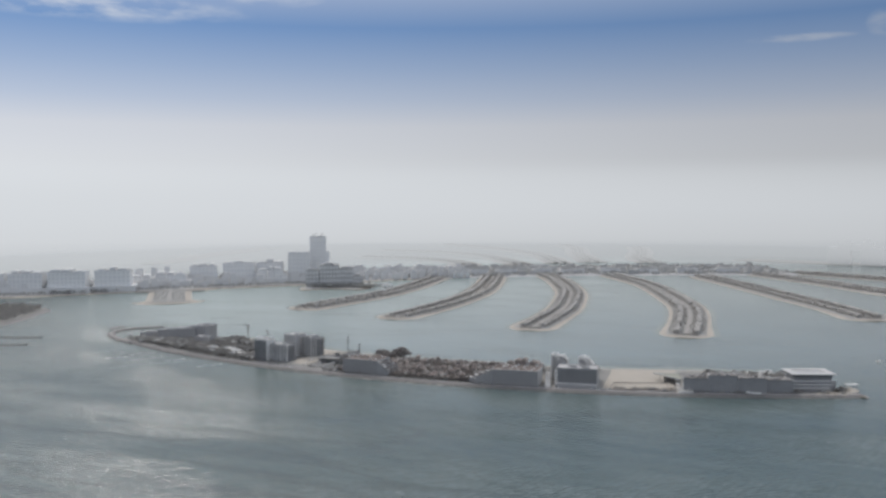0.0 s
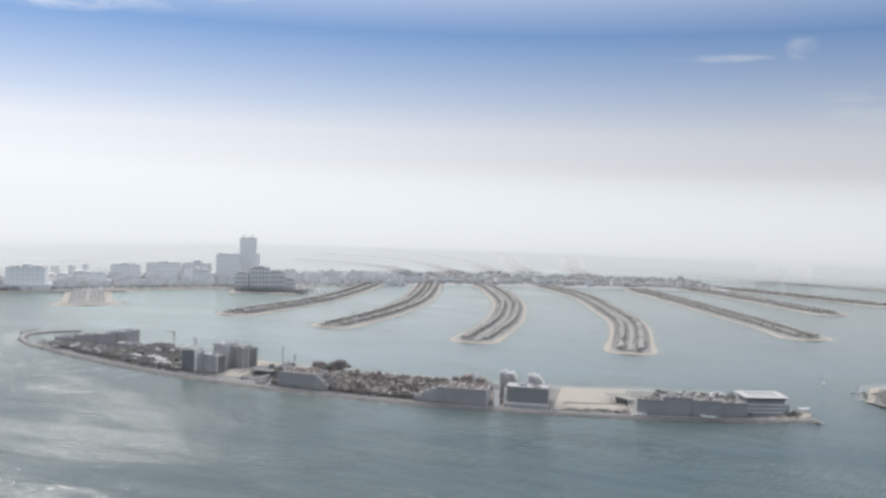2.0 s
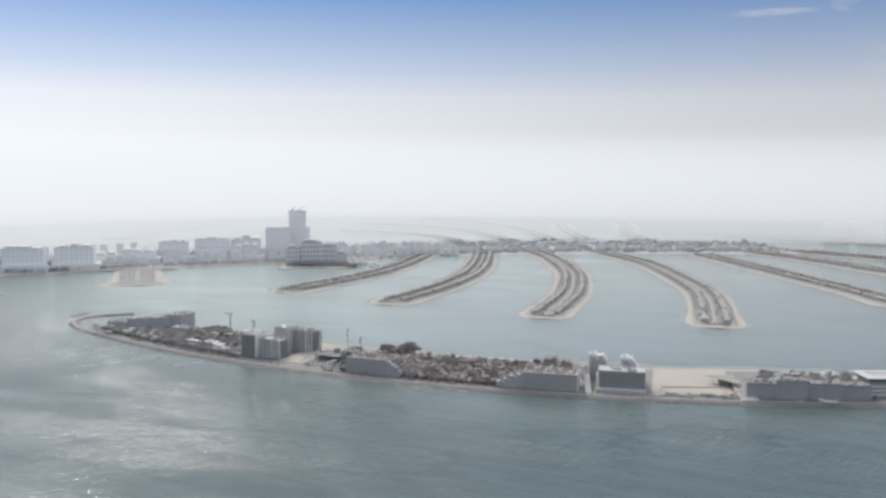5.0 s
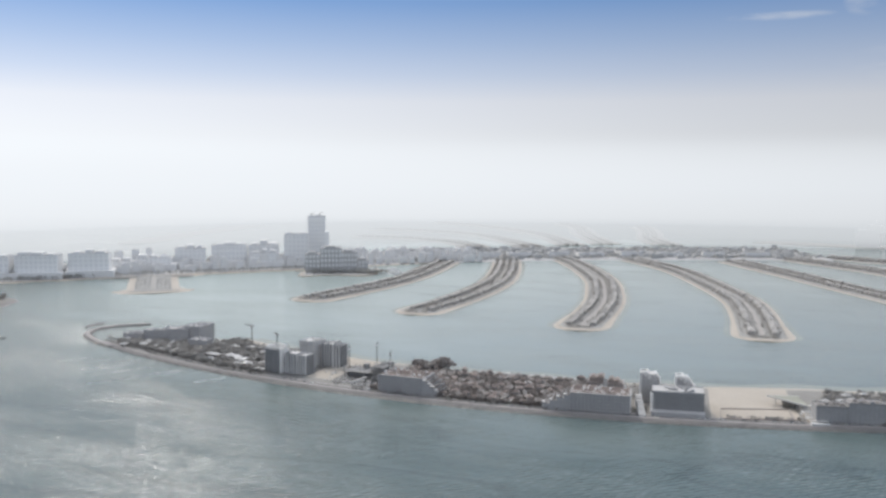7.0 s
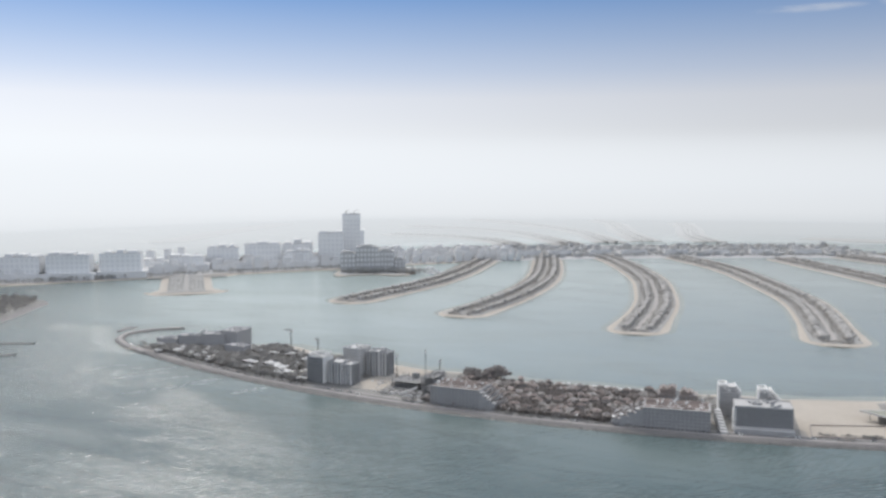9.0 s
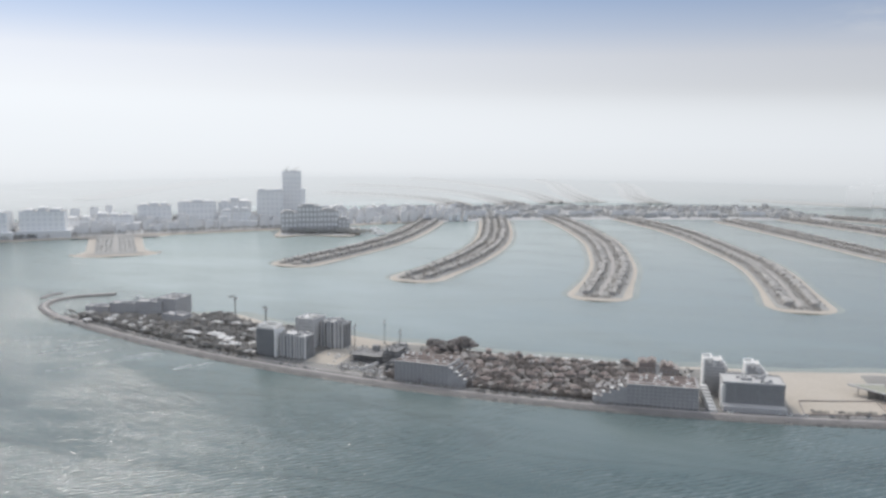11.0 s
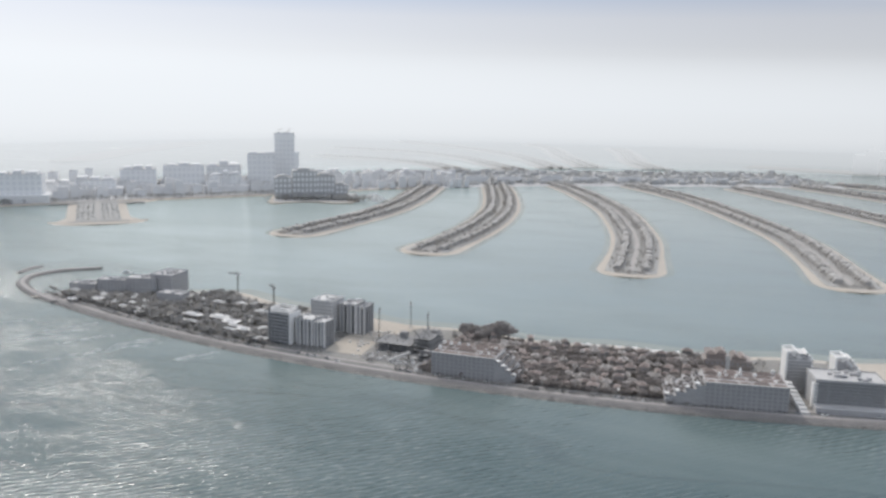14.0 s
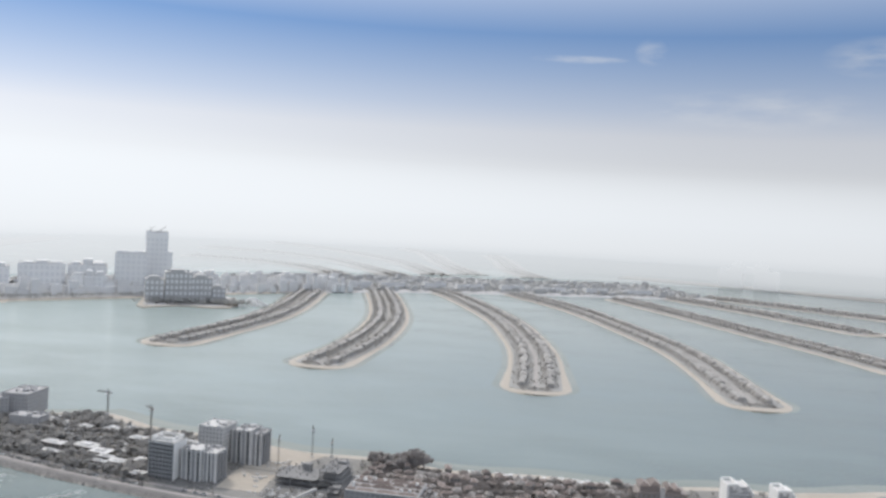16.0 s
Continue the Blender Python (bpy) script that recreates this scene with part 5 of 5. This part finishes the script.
for line, n, lo, hi, h0, h1, label, wall in ((trunk_line[6:98], 600, -100, 96, 14, 34, "haze-pale low town blocks packed along the palm's trunk", M_FARROOF),
                                            (spine_line, 430, -310, 62, 5, 13, "haze-pale low houses packed along the palm's spine", M_TOWN)):
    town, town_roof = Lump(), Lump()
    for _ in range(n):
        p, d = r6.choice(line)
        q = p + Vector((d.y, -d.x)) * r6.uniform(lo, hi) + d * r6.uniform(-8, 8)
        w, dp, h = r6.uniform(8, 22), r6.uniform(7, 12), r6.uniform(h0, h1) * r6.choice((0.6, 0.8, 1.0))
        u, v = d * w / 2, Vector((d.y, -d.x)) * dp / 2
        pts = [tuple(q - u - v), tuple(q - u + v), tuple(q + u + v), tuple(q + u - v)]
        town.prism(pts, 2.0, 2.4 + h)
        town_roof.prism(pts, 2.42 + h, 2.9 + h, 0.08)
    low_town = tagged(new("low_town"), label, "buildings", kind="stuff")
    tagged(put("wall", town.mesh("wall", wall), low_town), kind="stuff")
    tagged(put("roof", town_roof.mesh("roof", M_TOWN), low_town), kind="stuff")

# great hotel on the far side of the palm, two wings joined over an arch
g = thing("palace_hotel", pose(330, 2020, 2.4, 0, 0, -12), "huge pale palace hotel with a central arch, faint in haze", "hotel")
for sx in (-1, 1):
    wing = Lump().box(sx * 18, sx * 96, -16, 16, -0.5, 62).box(sx * 18, sx * 60, -17, 17, 62, 78).box(sx * 24, sx * 44, -12, 12, 78, 92, 0.3)
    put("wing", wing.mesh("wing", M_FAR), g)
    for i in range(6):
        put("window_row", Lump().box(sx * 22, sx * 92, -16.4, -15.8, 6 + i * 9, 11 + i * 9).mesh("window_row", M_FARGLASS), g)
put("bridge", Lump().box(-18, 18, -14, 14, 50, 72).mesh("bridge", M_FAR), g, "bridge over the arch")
far_line = smooth_line([(-100, 2130), (330, 2060), (900, 1900)], 30)
far_land = tagged(new("ground_far_crescent"), "far side of the crescent, faint in haze", "island", kind="structure")
put("shore", strip("shore", far_line, [(-80, -0.5), (-70, 2.2), (70, 2.2), (80, -0.5)], M_EARTH), far_land)

# ---- resort grounds ----
def clear(x, y, pad=0.0):
    return all((x - a) ** 2 + (y - b) ** 2 > (r + pad) ** 2 for a, b, r in TAKEN)


def on_land(deg, r):
    return on_arc(deg, r)[:2]


# terracotta-roofed resort houses between the two stepped hotels
def house_meshes(w, d, h):
    wall = Lump().box(-w / 2, w / 2, -d / 2, d / 2, -0.4, h).box(w / 2, w / 2 + 2.4, -d / 4, d / 4, -0.4, h * 0.6)
    roof = Lump().hip(-w / 2 - 0.4, w / 2 + 0.4, -d / 2 - 0.4, d / 2 + 0.4, h, h + 1.9).hip(w / 2 - 0.3, w / 2 + 2.8, -d / 4 - 0.3, d / 4 + 0.3, h * 0.6, h * 0.6 + 0.9)
    return wall.mesh("wall", M_WALL), roof.mesh("roof", M_TERRA)


r3 = random.Random(21)
house0 = thing("resort_house", pose(120, -455, 2.2), "cream resort house with a terracotta hipped roof among palms", "house", "resort houses")
hw, hr = house_meshes(9, 7, 5.4)
put("wall", hw, house0)
put("roof", hr, house0, "terracotta tiled roof")
for wx in (-2.6, 0, 2.6):
    put("window", villa_win, house0, m=pose(wx, -3.54, 3.2))
tan0 = thing("resort_house", pose(126, -440, 2.2), "low cream resort house with a dusty tan roof among palms", "house", "resort houses")
hw2, hr2 = Lump().box(-3.6, 3.6, -4.4, 4.4, -0.4, 4.2).box(-6.4, -3.6, -2, 3, -0.4, 3.0).mesh("wall", M_WALL), Lump().hip(-4.0, 4.0, -4.8, 4.8, 4.2, 6.2).hip(-6.8, -3.4, -2.4, 3.4, 3.0, 4.0).mesh("roof", M_ROOF)
put("wall", hw2, tan0)
put("roof", hr2, tan0, "dusty tan roof")
for wy in (-2.4, 0.4, 2.8):
    put("window", villa_win, tan0, m=pose(3.64, wy, 2.2, 0, 0, 90))
done = [(120, -455), (126, -440)]
tries = 0
while len(done) < 250 and tries < 12000:
    tries += 1
    deg, r = r3.uniform(5.6, 16.2), r3.uniform(R_IN + 22, R_OUT - 29)
    x, y = on_land(deg, r)
    if math.sin(x * 0.085 + 1) + math.sin(y * 0.12 + x * 0.05) > 0.95:      # planted clearings between the house clusters
        continue
    if clear(x, y, 4.5) and all((x - a) ** 2 + (y - b) ** 2 > 62 for a, b in done):
        copy_thing(house0 if r3.random() < 0.62 else tan0, pose(x, y, 2.2, 0, 0, deg + r3.choice((0, 90, 180, 20, 65, 110)) + r3.uniform(-9, 9))).matrix_basis @= Matrix.Diagonal((r3.uniform(0.5, 1.15), r3.uniform(0.55, 1.0), r3.uniform(0.5, 1.15), 1))
        done.append((x, y))
# white cabanas along the lagoon beach and by the road
cab0 = None
for k in range(46):
    if k < 34:
        x, y = on_land(9.2 + k * 0.215 + r3.uniform(-0.06, 0.06), R_IN + r3.uniform(15, 22))
    else:
        x, y = on_land(8.4 + (k - 34) * 0.36 + r3.uniform(-0.1, 0.1), R_OUT - r3.uniform(25, 29))
    m = pose(x, y, 2.1, 0, 0, r3.uniform(0, 90)) @ Matrix.Scale(r3.uniform(0.7, 1.3), 4)
    if cab0 is None:
        cab0 = thing("cabana", m, "small white cabana beside the resort beach", "cabana", "beach cabanas")
        put("roof", Lump().hip(-2.0, 2.0, -1.7, 1.7, 2.3, 3.2).mesh("roof", M_WHITE), cab0)
        cpost = Lump().box(-0.1, 0.1, -0.1, 0.1, -0.3, 2.4).mesh("post", M_PALE)
        for px in (-1.6, 1.6):
            for py in (-1.3, 1.3):
                put("post", cpost, cab0, m=pose(px, py, 0))
        put("bench", Lump().box(-1.4, 1.4, 0.5, 1.2, -0.2, 0.5).mesh("bench", M_PALE), cab0)
    else:
        copy_thing(cab0, m).matrix_basis = m
for x, y in done:
    TAKEN.append((x, y, 3.8))

# low white-roofed pavilions in the tip gardens and by the hotel wings
def pavilion(x, y, turn, w, d, h, kind):
    p = thing("pavilion", pose(x, y, 2.2, 0, 0, turn), ("low garden pavilion with a flat white roof", "small pale garden villa with a white roof")[kind], "pavilion", "garden pavilions")
    put("wall", Lump().box(-w / 2, w / 2, -d / 2, d / 2, -0.4, h).mesh("wall", M_WALL), p)
    put("roof", Lump().box(-w / 2 - 0.6, w / 2 + 0.6, -d / 2 - 0.6, d / 2 + 0.6, h, h + 0.45).mesh("roof", M_LOWROOF), p)
    put("roof_step", Lump().box(-w / 4, w / 5, -d / 4, d / 4, h + 0.45, h + 1.5).mesh("roof_step", M_LOWROOF), p)
    for k in range(max(1, int(w / 4))):
        put("opening", Lump().box(-0.8, 0.8, -0.05, 0.05, 0.4, h - 0.7).mesh("opening", M_GLASS), p, m=pose(-w / 2 + 2 + k * 4, -d / 2 - 0.02, 0))
    TAKEN.append((x, y, max(w, d) * 0.55))


for x, y, w, d in ((-238, -448, 17, 11), (-288, -446, 22, 8), (-259, -440, 22, 12), (-209, -463, 16, 8), (-178, -480, 12, 7), (-222, -470, 14, 4), (-272, -466, 18, 4),
                   (-237, -403, 15, 9), (-190, -393, 16, 9), (-422, -372, 12, 7), (-418, -447, 12, 8), (-466, -395, 10, 7), (-470, -432, 10, 7), (-439, -462, 9, 6),
                   (-300, -395, 14, 8), (-275, -388, 16, 8), (-340, -390, 16, 8), (-340, -466, 9, 6), (-352, -458, 8, 5), (-225, -458, 14, 5), (-196, -452, 9, 8)):
    pavilion(x, y, math.degrees(math.atan2(x - CX, CY - y)) + 4, w, d, 3.8, 0)
for i in range(70):
    deg, r = r3.uniform(-15.0, -3.6), r3.uniform(R_IN + 26, R_OUT - 30)
    x, y = on_land(deg, r)
    if r > inner_shore(deg) + 24 and clear(x, y, 5):
        pavilion(x, y, deg + r3.uniform(-8, 8), r3.uniform(5, 9), r3.uniform(4, 7), 3.2, 1)
for i in range(46):
    deg, r = r3.uniform(26, 33), r3.uniform(R_IN + 26, R_OUT - 28)
    x, y = on_land(deg, r)
    if clear(x, y, 5):
        pavilion(x, y, deg + r3.uniform(-8, 8), r3.uniform(6, 10), r3.uniform(5, 8), 3.4, 1)

# trees of the crescent
ZONES = [   # from and to degree, trees, least and greatest height
    (-16.5, -9.0, 1000, 3, 6), (-9.0, -1.2, 800, 4, 8), (-1.2, 1.3, 240, 1.2, 2.6), (1.3, 5.5, 80, 2, 4), (5.5, 16.2, 3600, 2.0, 5.4), (16.0, 21.0, 90, 3, 5), (22.0, 33.2, 900, 3, 6.5)]
spots, brown = [], []
r4 = random.Random(5)
for a0, a1, n, h0, h1 in ZONES:
    for _ in range(n):
        deg = r4.uniform(a0, a1)
        ri = inner_shore(deg)
        if ri + 22 > R_OUT - 28:
            continue
        r = r4.uniform(ri + 27, R_OUT - 20)
        x, y = on_land(deg, r)
        if clear(x, y, 0.5) and not (-120 < x < -78 and -474 < y < -358) and not (288 < x < 408 and y < -236 and deg > 16.2):
            (brown if a0 == 5.5 else spots).append((x, y, 2.1, r4.uniform(h0, h1)))
tagged(foliage("resort_trees", brown, 11, None, M_RESORTLEAF), "dry brownish palms and shade trees between the resort houses", "trees", kind="stuff")
for _ in range(1100):      # hedge and street palms along the road
    deg = r4.uniform(-16.4, 33)
    if 16.0 < deg < 21.5 or -0.8 < deg < 4.5:
        continue
    x, y = on_land(deg, R_OUT - r4.choice((23.0, 24.5, 12.3)))
    spots.append((x, y, 2.1, r4.uniform(1.2, 3.4)))
for _ in range(700):      # trees beyond the channel
    x, y = on_land(r4.uniform(39.5, 61), r4.uniform(R_IN + 24, R_OUT - 27))
    spots.append((x, y, 2.1, r4.uniform(3, 6)))
tagged(foliage("crescent_trees", spots, 11), "dense dusty, haze-paled palms and shade trees on the crescent", "trees", kind="stuff")
for cx, cy, n, h in ((-14, -366, 30, 9.5), (2, -360, 14, 13.5), (180, -350, 10, 7)):
    grove = []
    for _ in range(n):
        a, r = r4.uniform(0, 6.28), (20 if cx < 0 else 10) * math.sqrt(r4.random())
        grove.append((cx + math.cos(a) * r, cy + math.sin(a) * r * 0.6, 2.1, h * r4.uniform(0.5, 1.2)))
    tagged(foliage("tree_grove", grove, 60, None, M_GROVE, 0.55), "tall dark grove rising over the resort roofs", "trees", kind="stuff")


# ---- boats ----
def yacht(x, y, turn, s, label):
    b = thing("yacht", pose(x, y, 0.0, 0, 0, turn) @ Matrix.Scale(s, 4), label, "boat", "moored boats")
    hull = Lump().prism([(-6, -1.7), (3, -1.9), (7, 0), (3, 1.9), (-6, 1.7)], -0.3, 1.5, -0.06)
    put("hull", hull.mesh("hull", M_WHITE), b)
    put("cabin", Lump().box(-4, 2.4, -1.3, 1.3, 1.5, 3.1, 0.12).mesh("cabin", M_WHITE), b)
    put("cabin_window", Lump().box(-3.2, 1.9, -1.33, 1.33, 2.0, 2.6, 0.02).mesh("cabin_window", M_GLASS), b)
    put("flybridge", Lump().box(-3, 0.4, -1.0, 1.0, 3.1, 4.0, 0.1).mesh("flybridge", M_WHITE), b)


yacht(-511, -321, 30, 1.0, "white motor yacht on the lagoon")
yacht(588, -24, 120, 0.8, "white motor yacht crossing the lagoon")
for i in range(16):
    yacht(-700 + i % 8 * 9 + r3.uniform(-4, 4), 548 + i // 8 * 24 - i % 8 * 11 + r3.uniform(-4, 4), r3.uniform(20, 60), r3.uniform(1.0, 1.7), "white yacht moored in the palm's marina")

# ---- road, site and shore clutter ----
car0 = None
for i in range(90):
    deg = r3.uniform(-14, 33)
    x, y = on_land(deg, R_OUT - r3.choice((14.4, 16.6)))
    m = pose(x, y, 2.26, 0, 0, deg + r3.choice((0, 180)))
    if car0 is None:
        car0 = thing("car", m, "small car on the crescent road", "car", "cars on the crescent road")
        put("body", Lump().box(-2.2, 2.2, -0.9, 0.9, 0.3, 0.95, 0.04).mesh("body", M_CAR), car0)
        put("cabin", Lump().box(-1.4, 1.0, -0.8, 0.8, 0.95, 1.5, 0.16).mesh("cabin", M_GLASS), car0, "dark glazed cabin")
        for wx in (-1.4, 1.4):
            for wy in (-0.85, 0.85):
                tyre = [(wx + 0.33 * math.cos(k), 0.33 + 0.33 * math.sin(k)) for k in (0, 0.8, 1.6, 2.4, 3.14, 3.9, 4.7, 5.5)]
                w = Lump().prism(tyre, -0.1, 0.1)
                w.v = [(p, wy + q, r) for p, r, q in w.v]
                put("wheel", w.mesh("wheel", M_SHADE), car0)
    else:
        copy_thing(car0, m)

# stacks of timber, pipes and blocks on the building site
heap = Lump()
for _ in range(150):
    x, y = r3.choice(((-92, -436), (-60, -405), (-30, -412), (-45, -462), (-70, -468), (-20, -478), (-98, -400))) 
    x, y = x + r3.gauss(0, 10), y + r3.gauss(0, 7)
    a, b, h = r3.uniform(0.4, 2.0), r3.uniform(0.3, 0.8), r3.uniform(0.4, 1.8)
    if math.hypot(x - CX, y - CY) < R_OUT - 19:
        heap.box(x - a, x + a, y - b, y + b, 2.1, 2.2 + h)
tagged(put("site_materials", heap.mesh("site_materials", M_PALE)), "stacked pale building materials strewn over the site", "materials", kind="stuff")

# breaking ripples off the western shore
foam_v, foam_f = [], []
for (ax, ay), (bx, by), n, spread in (((-399, -534), (-393, -524), 26, 1.6), ((-377, -546), (-358, -502), 90, 2.2), ((-374, -576), (-349, -522), 120, 2.6), ((-306, -618), (-260, -516), 90, 4.5),
                                      ((-330, -566), (-312, -522), 50, 3.0), ((-285, -545), (-270, -514), 60, 3.0), ((-209, -550), (-196, -514), 50, 3.0), ((-440, -560), (-420, -520), 30, 3.0)):
    for _ in range(n):
        k = r3.random()
        x, y = ax + (bx - ax) * k + r3.gauss(0, spread), ay + (by - ay) * k + r3.gauss(0, spread * 0.5)
        if math.hypot(x - CX, y - CY) < R_OUT + 8:
            continue
        a, w, turn = r3.choice((2, 3, 4, 6)) * r3.uniform(0.5, 1.2), r3.uniform(0.15, 0.5), radians(r3.gauss(65, 8))
        k = len(foam_v)
        for q, side in ((-1, 0), (-0.4, 1), (0.4, 0.8), (1, 0), (0.4, -0.6), (-0.4, -1)):
            ux, uy = q * a, side * w
            foam_v.append((x + ux * math.cos(turn) - uy * math.sin(turn), y + ux * math.sin(turn) + uy * math.cos(turn), 0.07))
        foam_f.append(tuple(range(k, k + 6))[::-1])
tagged(put("foam_streaks", mesh_of("foam_streaks", foam_v, foam_f, [M_FOAM])), "thin white foam streaks on the rippled sea", "foam", kind="stuff")
